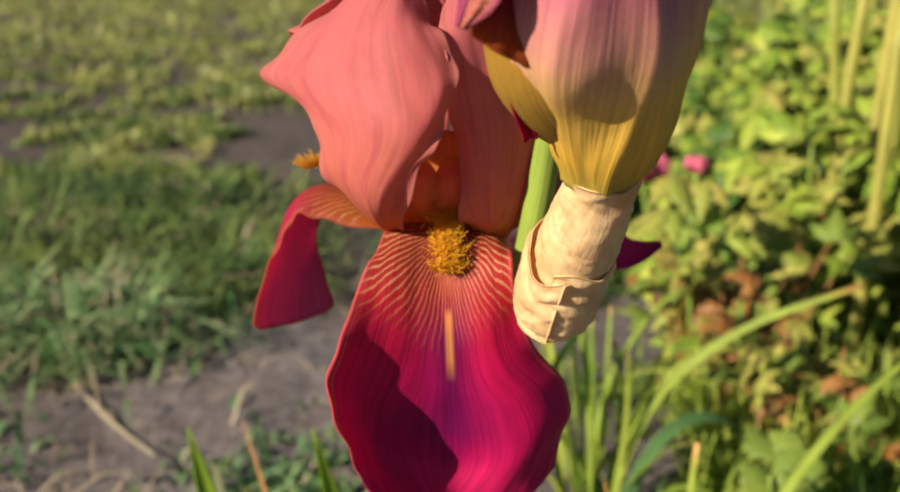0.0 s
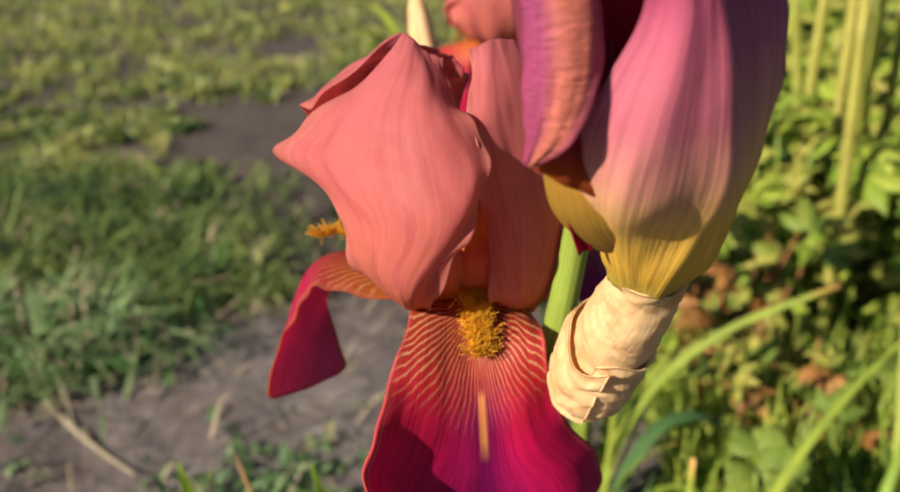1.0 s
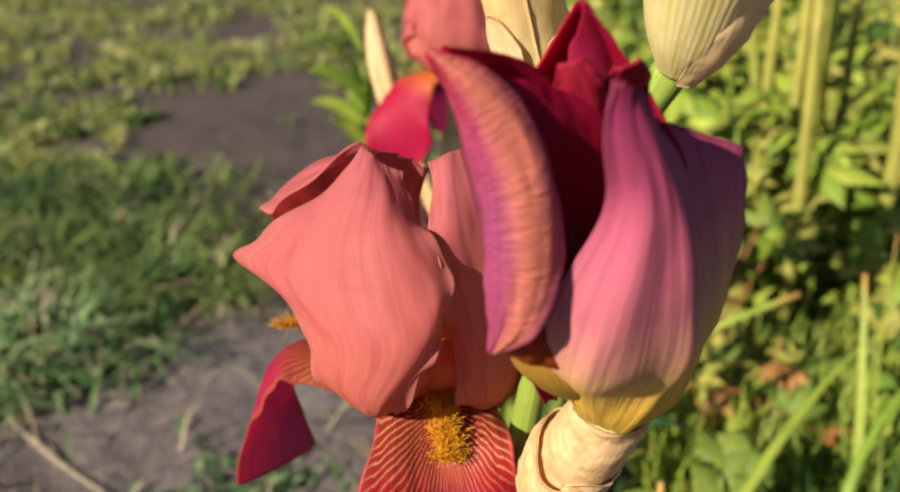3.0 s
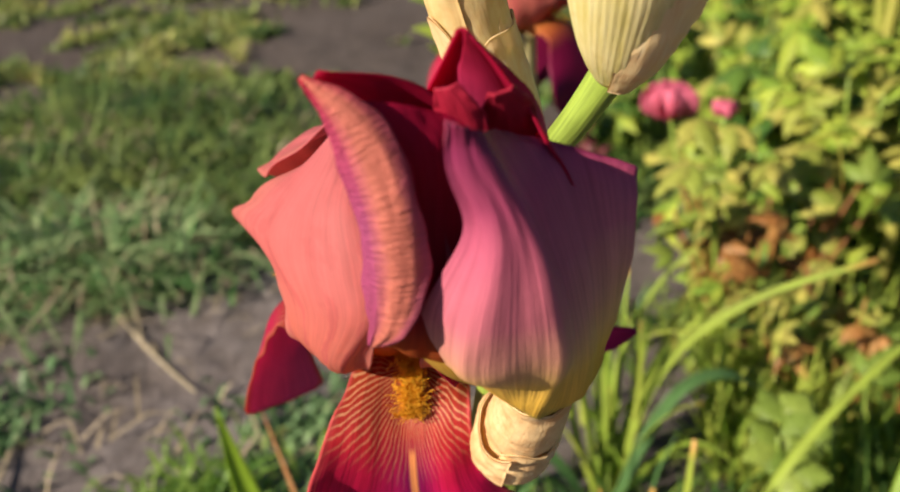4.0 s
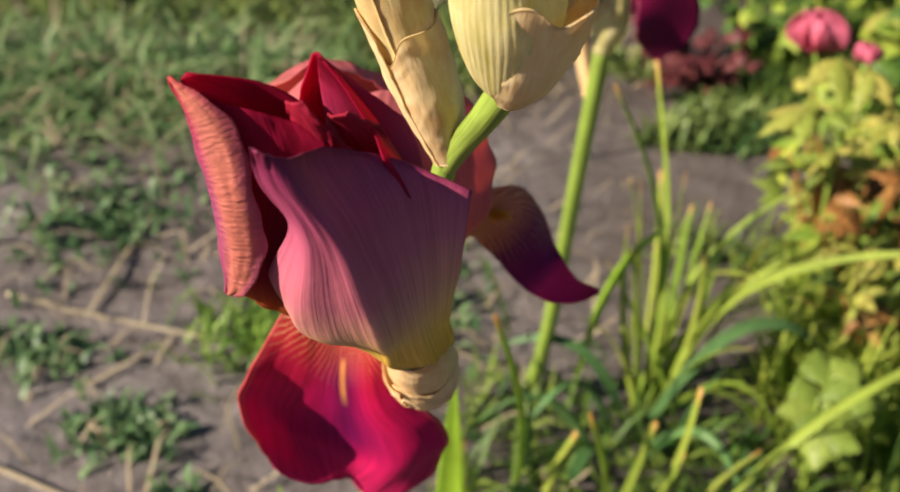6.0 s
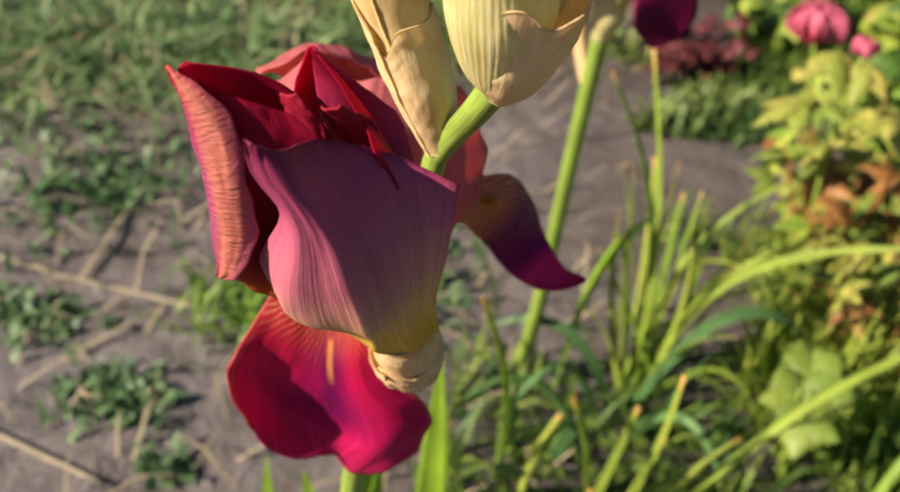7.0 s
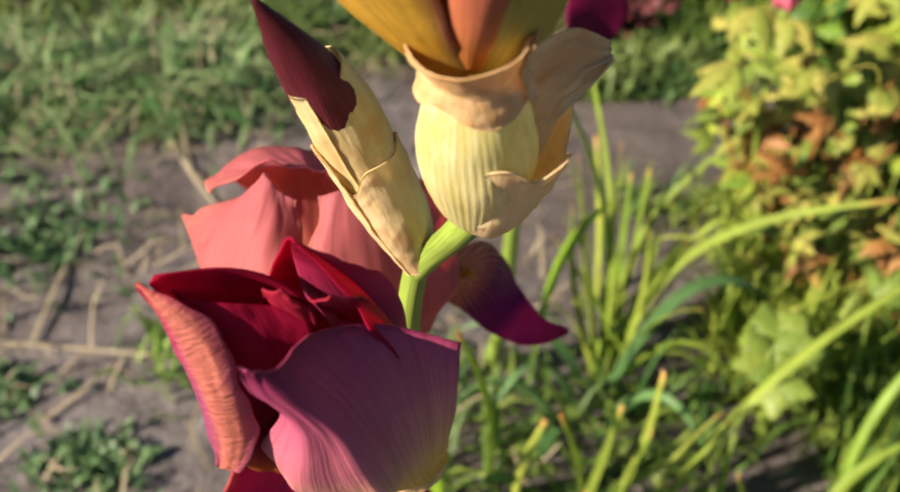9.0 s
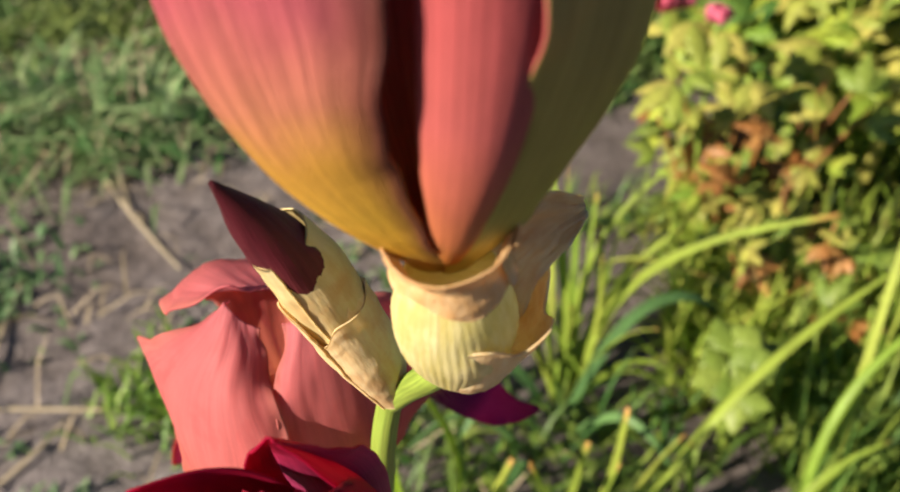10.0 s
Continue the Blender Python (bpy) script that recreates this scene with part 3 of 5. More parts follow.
part("standard", loft([[(0.0120, 0.2790, 0.4150), (0.0165, 0.2750, 0.4100), (0.0215, 0.2740, 0.4110)],
                       [(0.0075, 0.2640, 0.4240), (0.0150, 0.2565, 0.4200), (0.0225, 0.2560, 0.4235)],
                       [(0.0030, 0.2600, 0.4345), (0.0090, 0.2520, 0.4310), (0.0175, 0.2470, 0.4295), (0.0290, 0.2440, 0.4385)],
                       [(-0.0020, 0.2660, 0.4440), (0.0060, 0.2540, 0.4440), (0.0170, 0.2455, 0.4440), (0.0280, 0.2435, 0.4455), (0.0345, 0.2490, 0.4490)],
                       [(-0.0192, 0.2911, 0.4512), (-0.0050, 0.2700, 0.4545), (0.0080, 0.2565, 0.4560), (0.0200, 0.2485, 0.4560), (0.0300, 0.2490, 0.4570), (0.0355, 0.2550, 0.4590)],
                       [(-0.0085, 0.2840, 0.4600), (0.0035, 0.2690, 0.4655), (0.0140, 0.2590, 0.4680), (0.0240, 0.2560, 0.4690), (0.0325, 0.2600, 0.4680)],
                       [(0.0070, 0.2790, 0.4745), (0.0145, 0.2700, 0.4790), (0.0220, 0.2670, 0.4775), (0.0295, 0.2690, 0.4730)],
                       [(0.0160, 0.2770, 0.4850), (0.0180, 0.2750, 0.4855), (0.0215, 0.2735, 0.4825), (0.0255, 0.2730, 0.4780)]],
                      nu=56, nv=80, ruffle=0.0022, waves=2.2, phase=1.0, crinkle=0.0005, seed=6.0), [SALMON_BACK, SALMON], bloom, "salmon-pink domed standard with a pointed lobe")
part("standard", loft([[(0.0420, 0.2700, 0.4120), (0.0450, 0.2690, 0.4100), (0.0490, 0.2730, 0.4110)],
                       [(0.0385, 0.2640, 0.4200), (0.0450, 0.2630, 0.4170), (0.0530, 0.2670, 0.4180), (0.0590, 0.2740, 0.4190)],
                       [(0.0370, 0.2600, 0.4320), (0.0450, 0.2580, 0.4290), (0.0560, 0.2650, 0.4300), (0.0650, 0.2800, 0.4310)],
                       [(0.0350, 0.2575, 0.4460), (0.0440, 0.2570, 0.4440), (0.0580, 0.2670, 0.4440), (0.0690, 0.2900, 0.4450)],
                       [(0.0330, 0.2560, 0.4600), (0.0410, 0.2600, 0.4610), (0.0560, 0.2700, 0.4600), (0.0695, 0.2985, 0.4560)],
                       [(0.0325, 0.2620, 0.4715), (0.0400, 0.2650, 0.4740), (0.0520, 0.2740, 0.4740), (0.0640, 0.2960, 0.4680)],
                       [(0.0345, 0.2740, 0.4800), (0.0395, 0.2740, 0.4835), (0.0470, 0.2790, 0.4820), (0.0550, 0.2920, 0.4760)]],
                      nu=48, nv=70, ruffle=0.0026, waves=2.2, phase=2.5, crinkle=0.0005, seed=4.0), [SALMON_BACK, SALMON], bloom, "salmon-pink domed standard")
part("standard", loft([[(0.034, 0.296, 0.409), (0.028, 0.298, 0.408), (0.022, 0.294, 0.409)],
                       [(0.034, 0.318, 0.425), (0.018, 0.322, 0.424), (0.004, 0.312, 0.427)],
                       [(0.034, 0.328, 0.440), (0.014, 0.331, 0.444), (-0.006, 0.318, 0.446)],
                       [(0.034, 0.322, 0.456), (0.016, 0.321, 0.461), (-0.001, 0.315, 0.4630), (-0.0098, 0.301, 0.460)],
                       [(0.036, 0.308, 0.467), (0.022, 0.305, 0.473), (0.006, 0.300, 0.4760), (-0.0080, 0.2895, 0.4675)],
                       [(0.034, 0.292, 0.475), (0.026, 0.288, 0.479), (0.0172, 0.2815, 0.4825)]],
                      nu=40, nv=56, ruffle=0.0024, waves=2.4, crinkle=0.0010, seed=9.0), [SALMON_BACK, SALMON], bloom, "salmon-pink domed standard")
for sx in (-1, 1):
    x = 0.0310 + sx * 0.0050
    part("style_arm", sheet([(x, 0.2740, 0.4135), (x, 0.2670, 0.4205), (x, 0.2650, 0.4275), (x - sx * 0.0005, 0.2690, 0.4335)], [(1, 0, 0), (1, 0, 0)],
                            [0.0060, 0.0066, 0.0064, 0.0050], [0.0060, 0.0066, 0.0064, 0.0050], [0.4, 0.6, 0.7, 0.7], [0.4, 0.6, 0.7, 0.7], nu=18, nv=20, rounded=0.3, ruffle=0.0006), [STYLE, STYLE], bloom, "rust-orange style arm")
part("throat", sheet([(0.0310, 0.2780, 0.4000), (0.0310, 0.2900, 0.4060), (0.0310, 0.2935, 0.4180), (0.0310, 0.2920, 0.4360)], [(1, 0, 0), (1, 0, 0)],
                     [0.012, 0.017, 0.019, 0.018], [0.012, 0.017, 0.019, 0.018], [-0.5, -0.9, -0.9, -0.6], [-0.5, -0.9, -0.9, -0.6], nu=20, nv=20), [THROAT, THROAT], bloom, "orange-yellow throat")


def beard(rib, n, length, spread, seed):
    rnd, pieces = random.Random(seed), []
    for k in range(n):
        v = rnd.random()
        p = spline(rib, v) + np.array([rnd.gauss(0, spread), rnd.gauss(0, spread * 0.4), 0])
        up = np.array([rnd.gauss(0, 0.5), -0.55 + rnd.gauss(0, 0.3), 0.75 + rnd.gauss(0, 0.35)])
        q = p + unit(up) * length * rnd.uniform(0.6, 1.2)
        pieces.append(tube([p, (p + q) / 2 + np.array([rnd.gauss(0, 0.0004), rnd.gauss(0, 0.0004), 0.0003]), q], [0.00012, 0.00011, 0.00008], 3, 3))
    return joined(pieces)


part("beard", beard([(0.034, 0.284, 0.4115), (0.034, 0.269, 0.4160), (0.034, 0.2595, 0.4115), (0.0342, 0.2545, 0.4055)], 1500, 0.0038, 0.0019, 3), FILAMENT, bloom, "orange-yellow fuzzy beard")
part("beard_pad", tube([(0.034, 0.286, 0.4105), (0.034, 0.271, 0.4135), (0.034, 0.2615, 0.4092), (0.0342, 0.2568, 0.4040)], [0.002, 0.0028, 0.0026, 0.0008], 12, 16), FILAMENT, bloom)
part("beard", beard([(0.006, 0.301, 0.421), (-0.004, 0.306, 0.4225), (-0.011, 0.3095, 0.420)], 300, 0.0050, 0.0014, 4), FILAMENT, bloom, "orange-yellow fuzzy beard")
part("beard", beard([(0.057, 0.304, 0.422), (0.064, 0.3105, 0.4225), (0.071, 0.316, 0.420)], 300, 0.0050, 0.0014, 5), FILAMENT, bloom, "orange-yellow fuzzy beard")

# the half-open bloom with its dry spathe
half = part("half_open_bloom", tube([(0.0615, 0.259, 0.398), (0.066, 0.238, 0.420), (0.0675, 0.2265, 0.438), (0.0675, 0.2190, 0.448)], [0.004, 0.0050, 0.0056, 0.0060], 16, 18), OVARY, iris,
            "half-open mauve and maroon iris bloom with a yellow base")
part("outer_petal", loft([[(0.0595, 0.2230, 0.4395), (0.0628, 0.2170, 0.4380), (0.0676, 0.2148, 0.4375), (0.0722, 0.2170, 0.4380), (0.0755, 0.2225, 0.4395), (0.0750, 0.2265, 0.4405)],
                          [(0.0560, 0.2150, 0.4475), (0.0600, 0.2090, 0.4463), (0.0676, 0.2068, 0.4460), (0.0742, 0.2088, 0.4463), (0.0782, 0.2125, 0.4475), (0.0792, 0.2165, 0.4485)],
                          [(0.0525, 0.2070, 0.4565), (0.0570, 0.2000, 0.4565), (0.0692, 0.1985, 0.4580), (0.0742, 0.2008, 0.4585), (0.0788, 0.2050, 0.4595), (0.0805, 0.2095, 0.4610)],
                          [(0.0465, 0.1960, 0.4680), (0.0545, 0.1885, 0.4675), (0.0702, 0.1900, 0.4690), (0.0742, 0.1965, 0.4695), (0.0785, 0.1998, 0.4700), (0.0822, 0.2035, 0.4710)],
                          [(0.0455, 0.1880, 0.4815), (0.0555, 0.1825, 0.4815), (0.0685, 0.1852, 0.4830), (0.0715, 0.1945, 0.4835), (0.0770, 0.1997, 0.4840), (0.0836, 0.2030, 0.4845)],
                          [(0.0535, 0.1840, 0.4993), (0.0585, 0.1800, 0.5000), (0.0648, 0.1815, 0.4995), (0.0664, 0.1930, 0.4990), (0.0738, 0.2008, 0.4975), (0.0842, 0.2038, 0.4950)],
                          [(0.0515, 0.1770, 0.5140), (0.0550, 0.1762, 0.5145), (0.0590, 0.1775, 0.5135), (0.0610, 0.1905, 0.5110), (0.0708, 0.2012, 0.5060), (0.0844, 0.2048, 0.5006)],
                          [(0.0520, 0.1741, 0.5216), (0.0540, 0.1752, 0.5208), (0.0570, 0.1785, 0.5185), (0.0590, 0.1915, 0.5140), (0.0692, 0.2018, 0.5080), (0.0843, 0.2055, 0.5014)]],
                         nu=84, nv=72, ruffle=0.0006, waves=2.2, crinkle=0.0008, seed=3.0, ridge=(-0.2, 0.07, 0.0009), fray=0.5), [MAUVE_INNER, MAUVE], half, "mauve petal, yellow-green at the base")
part("upright_petal", sheet([(0.0640, 0.2190, 0.4600), (0.0645, 0.2150, 0.4840), (0.0632, 0.2105, 0.5030), (0.0598, 0.2050, 0.5170), (0.0542, 0.1998, 0.5280)],
                            [(0.90, 0.35, -0.1), (0.85, 0.45, -0.2), (0.75, 0.45, -0.45)],
                            [0.010, 0.012, 0.012, 0.0080, 0.0006], [0.006, 0.0085, 0.0090, 0.0070, 0.0006], [0.6, 0.6, 0.6, 0.5, 0.3], [0.8, 0.9, 0.8, 0.5, 0.3], nu=32, nv=40, ruffle=0.0006, skew=True), [MAROON, PLUM], half, "dark plum upright petal")
part("claw_petal", sheet([(0.0655, 0.2200, 0.4450), (0.0560, 0.2055, 0.4530), (0.0495, 0.1965, 0.4630), (0.0455, 0.1930, 0.4760), (0.0410, 0.1935, 0.4900), (0.0370, 0.1940, 0.5080), (0.0320, 0.1920, 0.5200)],
                         [(0.75, -0.5, 0.3), (0.82, -0.45, 0.15), (0.85, -0.35, 0.1)],
                         [0.005, 0.009, 0.009, 0.007, 0.005, 0.004, 0.001], [0.005, 0.009, 0.011, 0.011, 0.011, 0.009, 0.001],
                         [0.8, 0.9, 0.7, 0.5, 0.5, 0.5, 0.3], [0.3, 0.5, 0.5, 0.4, 0.3, 0.3, 0.3], nu=28, nv=44), [MAROON, FLAP], half, "yellow claw under the mauve flap")
part("reflexed_petal", sheet([(0.0365, 0.1862, 0.4757), (0.0385, 0.1840, 0.4830), (0.0390, 0.1832, 0.4940), (0.0375, 0.1838, 0.5060), (0.0335, 0.1862, 0.5170), (0.0284, 0.1884, 0.5242)],
                             [(0.86, -0.48, 0.1), (0.86, -0.48, 0.1), (0.88, -0.3, 0.2)],
                             [0.0004, 0.0042, 0.0060, 0.0054, 0.0030, 0.0003], [0.0012, 0.0066, 0.0094, 0.0094, 0.0066, 0.0005],
                             [0.6, 0.9, 1.1, 1.0, 0.8, 0.3], [0.3, 0.8, 1.3, 1.4, 1.2, 0.3], nu=36, nv=60, ruffle=0.0008, waves=2.6, crinkle=0.0004), [MAROON, FLAP_EDGE], half, "mauve flap with a crinkled orange rolled edge")
part("petal_inside", loft([[(0.0385, 0.1890, 0.4740), (0.0450, 0.1905, 0.4700), (0.0540, 0.1940, 0.4660)],
                           [(0.0400, 0.1862, 0.4850), (0.0465, 0.1890, 0.4840), (0.0560, 0.1935, 0.4820)],
                           [(0.0400, 0.1862, 0.5000), (0.0475, 0.1895, 0.5000), (0.0575, 0.1950, 0.5000)],
                           [(0.0380, 0.1870, 0.5120), (0.0465, 0.1905, 0.5110), (0.0570, 0.1965, 0.5100)],
                           [(0.0320, 0.1890, 0.5205), (0.0430, 0.1920, 0.5185), (0.0540, 0.1975, 0.5140)]],
                          nu=24, nv=36, crinkle=0.0005, seed=8.0), [MAROON, MAROON], half, "crimson inside of the reflexed petal")
part("inner_petal", sheet([(0.0665, 0.2215, 0.4420), (0.0650, 0.2230, 0.4600), (0.0620, 0.2200, 0.4850), (0.0575, 0.2120, 0.5100), (0.0535, 0.2005, 0.5285)],
                          [(-1, 0.1, 0), (-0.95, 0.2, 0), (-0.9, 0.3, 0)],
                          [0.003, 0.012, 0.022, 0.018, 0.001], [0.003, 0.012, 0.020, 0.016, 0.001], [0.9, 1.2, 1.1, 1.1, 1.0], [0.9, 1.2, 1.1, 1.1, 1.0], nu=32, nv=40, ruffle=0.0010), [MAROON, MAROON], half, "dark maroon upright petal")
part("inner_petal", sheet([(0.0640, 0.2210, 0.4430), (0.0530, 0.2120, 0.4620), (0.0460, 0.2040, 0.4850), (0.0400, 0.1980, 0.5080), (0.0305, 0.1900, 0.5240)],
                          [(-0.5, -0.6, 0.2), (-0.6, -0.6, 0.1), (-0.5, -0.7, 0.1)],
                          [0.002, 0.008, 0.016, 0.014, 0.001], [0.002, 0.007, 0.011, 0.008, 0.001], [0.6, 0.8, 0.9, 0.9, 0.5], [0.4, 0.5, 0.5, 0.4, 0.2], nu=28, nv=36), [MAROON, MAROON], half, "dark maroon upright petal")
part("petal_fold", sheet([(0.0450, 0.1965, 0.4745), (0.0460, 0.1985, 0.4690), (0.0474, 0.2015, 0.4620), (0.0510, 0.2080, 0.4520)], [(0.95, 0.1, 0.1), (0.95, 0.1, 0.1)],
                           [0.0003, 0.0014, 0.0018, 0.0016], [0.0003, 0.0014, 0.0018, 0.0016], [1.2] * 4, [1.2] * 4, nu=12, nv=24), [MAROON, FLAP_EDGE], half, "rose-pink rolled petal edge")
for rib, w, side in [([(0.0545, 0.1985, 0.5060), (0.0536, 0.1970, 0.5110), (0.0524, 0.1952, 0.5160), (0.0508, 0.1942, 0.5205)], 0.0044, (0.9, -0.2, 0.1)),
                     ([(0.0630, 0.2050, 0.5050), (0.0622, 0.2025, 0.5100), (0.0612, 0.1985, 0.5150), (0.0600, 0.1945, 0.5195)], 0.0046, (0.88, 0.4, -0.25))]:
    part("crumpled_petal", sheet(rib, [side, side], [w * 0.7, w, w, w * 0.55], [w * 0.7, w, w * 0.9, w * 0.45],
                                 [0.5] * 4, [0.6] * 4, nu=18, nv=24, ruffle=0.0005, waves=1.8, crinkle=0.0004, seed=w * 900), [CRIMSON, CRIMSON], half, "crimson crumpled petal edge")


def spathe_wrap(path, radii, seed, turns=1.15, nu=40, nv=30, torn=0.0, squash=1.0, shift=0.0, crease=0.0):
    """A papery bract rolled round an axis, with a torn rim. Returns mesh data."""
    pts, uv = [], []
    for j in range(nv + 1):
        v = j / nv
        for i in range(nu + 1):
            u = i / nu
            ang = shift + turns * 6.283 * u
            vv = v * (1 - torn * (0.5 + 0.5 * noise.noise(Vector((u * 5 + seed, seed, 0)))))
            p = spline(path, vv)
            tan = unit(spline(path, min(1, vv + 0.02)) - spline(path, max(0, vv - 0.02)))
            a = unit(np.cross(tan, (0.1, 1.0, 0.0)))
            b = np.cross(tan, a)
            r = float(spline([[q] for q in radii], vv)[0]) * (1 + 0.10 * u)
            z = Vector((math.cos(ang) * 1.2 + seed, math.sin(ang) * 1.2, vv * 4.0))
            r *= 1 + (0.12 if crease == 0.0 else 0.06) * noise.noise(z) + (0.09 if crease == 0.0 else 0.03) * abs(noise.noise(z * 2.3)) + (0.05 if crease == 0.0 else 0.0) * noise.noise(z * 5.0)
            r *= 1 + 0.35 * crease - crease * abs(noise.noise(Vector((u * 1.6, v * 8.0 + u * 5.0, seed)))) - 0.7 * crease * abs(noise.noise(Vector((u * 4.0 - v * 2.0, v * 5.0 - u * 3.0, seed + 5.0))))
            pts.append(p + a * r * math.cos(ang) + b * r * squash * math.sin(ang))
            uv.append((u, v))
    pts = np.array(pts).reshape(nv + 1, nu + 1, 3)
    nn = np.cross(np.gradient(pts, axis=0), np.gradient(pts, axis=1))
    nn /= np.maximum(np.linalg.norm(nn, axis=2, keepdims=True), 1e-9)
    verts = np.concatenate([(pts + nn * 0.0002).reshape(-1, 3), (pts - nn * 0.0002).reshape(-1, 3)])
    k, row, faces = (nu + 1) * (nv + 1), nu + 1, []
    for j in range(nv):
        for i in range(nu):
            a, b, c, d = j * row + i, j * row + i + 1, (j + 1) * row + i + 1, (j + 1) * row + i
            faces += [(a, b, c, d), (k + a, k + d, k + c, k + b)]
    rim = [i for i in range(nu)] + [j * row + nu for j in range(nv)] + [nv * row + nu - i for i in range(nu)] + [(nv - j) * row for j in range(nv)]
    for a, b in zip(rim, rim[1:] + rim[:1]):
        faces.append((a, b, k + b, k + a))
    return verts, faces, [0] * len(faces), uv + uv


SPATHE_LINE = [(0.0615, 0.2580, 0.3880), (0.0622, 0.2530, 0.3960), (0.0640, 0.2430, 0.4110), (0.0662, 0.2330, 0.4250), (0.0680, 0.2250, 0.4360)]
part("dry_spathe", spathe_wrap(SPATHE_LINE, [0.0030, 0.0062, 0.0084, 0.0085, 0.0068], 2.0, 1.15, torn=0.05, nu=110, nv=80, shift=3.9, crease=0.14), PAPER, half, "crumpled straw-coloured papery spathe")
part("dry_spathe", spathe_wrap(SPATHE_LINE[:4], [0.0040, 0.0092, 0.0104, 0.0092], 5.0, 1.05, torn=0.30, nu=120, nv=70, shift=1.2, crease=0.20), PAPER, half, "torn outer layer of the papery spathe")
part("dry_spathe", spathe_wrap(SPATHE_LINE[2:] + [(0.0680, 0.2180, 0.4445)], [0.0094, 0.0086, 0.0074, 0.0072], 9.0, 1.05, torn=0.10, nu=110, nv=50, shift=4.4, crease=0.12), PAPER, half, "papery collar wrapped round the bloom's neck")

# the slender bud
BUD_LINE = [(0.0660, 0.2525, 0.4790), (0.0615, 0.2510, 0.4950), (0.0560, 0.2485, 0.5110), (0.0515, 0.2445, 0.5270), (0.0465, 0.2395, 0.5420)]
bud = part("slender_bud", spathe_wrap(BUD_LINE, [0.0032, 0.0058, 0.0070, 0.0076, 0.0062], 7.0, 1.25, torn=0.07, nu=70, nv=60, crease=0.05), PAPER_GREEN, iris,
           "slender bud in a pale papery sheath with a dark maroon tip")
part("bud_tip", tube([(0.0560, 0.2480, 0.5110), (0.0505, 0.2430, 0.5290), (0.0450, 0.2370, 0.5450), (0.0396, 0.2320, 0.5592)], [0.0055, 0.0074, 0.0056, 0.0006], 28, 40, 0.9, 0.10, 1.0, 1.2), BUD_TIP, bud, "dark maroon furled petals")
part("sheath", spathe_wrap(BUD_LINE, [0.0036, 0.0074, 0.0082, 0.0083, 0.0070], 11.0, 1.10, torn=0.80, nu=80, nv=60, shift=0.6, crease=0.06), PAPER_PALE, bud, "dry papery bract")
part("sheath", spathe_wrap(BUD_LINE[:4], [0.0034, 0.0064, 0.0078, 0.0081], 4.0, 0.55, torn=0.35, nu=60, nv=50, shift=2.4, crease=0.05), PAPER_PALE, bud, "pale curling edge of a papery bract")

# the large bloom over it
large = part("opening_bloom", tube([(0.0832, 0.2385, 0.5090), (0.0834, 0.2335, 0.5180), (0.0836, 0.2275, 0.5320), (0.0836, 0.2235, 0.5430), (0.0832, 0.2210, 0.5530)], [0.0042, 0.0086, 0.0117, 0.0110, 0.0074], 150, 34, 1.0, 0.05, 4.0, 0.0, 46), OVARY, iris,
             "opening iris bloom, golden yellow and pink, over a ribbed ovary")
part("cuff", spathe_wrap([(0.0828, 0.2165, 0.5650), (0.0831, 0.2195, 0.5570), (0.0834, 0.2225, 0.5465)], [0.0108, 0.0086, 0.0116], 17.0, 1.03, torn=0.45, nu=90, nv=30, crease=0.06), CUFF, large, "tan papery cuff")
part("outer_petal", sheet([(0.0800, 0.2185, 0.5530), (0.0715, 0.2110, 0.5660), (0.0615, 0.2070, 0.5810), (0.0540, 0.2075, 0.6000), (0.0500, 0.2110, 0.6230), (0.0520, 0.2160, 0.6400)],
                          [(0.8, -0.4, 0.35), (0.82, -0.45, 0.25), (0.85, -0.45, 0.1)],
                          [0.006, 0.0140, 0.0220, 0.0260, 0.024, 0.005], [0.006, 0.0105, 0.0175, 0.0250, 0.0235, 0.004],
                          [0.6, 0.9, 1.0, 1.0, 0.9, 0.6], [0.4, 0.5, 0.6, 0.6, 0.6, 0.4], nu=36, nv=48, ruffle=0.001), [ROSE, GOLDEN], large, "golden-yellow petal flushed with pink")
part("outer_petal", sheet([(0.0855, 0.2195, 0.5530), (0.0925, 0.2150, 0.5660), (0.0995, 0.2130, 0.5830), (0.1045, 0.2130, 0.6020), (0.1060, 0.2160, 0.6240), (0.1020, 0.2200, 0.6400)],
                          [(0.7, 0.65, -0.2), (0.75, 0.65, -0.1), (0.75, 0.65, 0)],
                          [0.004, 0.008, 0.0105, 0.0120, 0.012, 0.004], [0.005, 0.012, 0.018, 0.022, 0.020, 0.004],
                          [0.3, 0.3, 0.2, 0.1, 0.1, 0.1], [0.5, 0.8, 0.9, 0.9, 0.8, 0.5], nu=36, nv=48, ruffle=0.001), [ROSE, OLIVE], large, "olive-yellow petal")
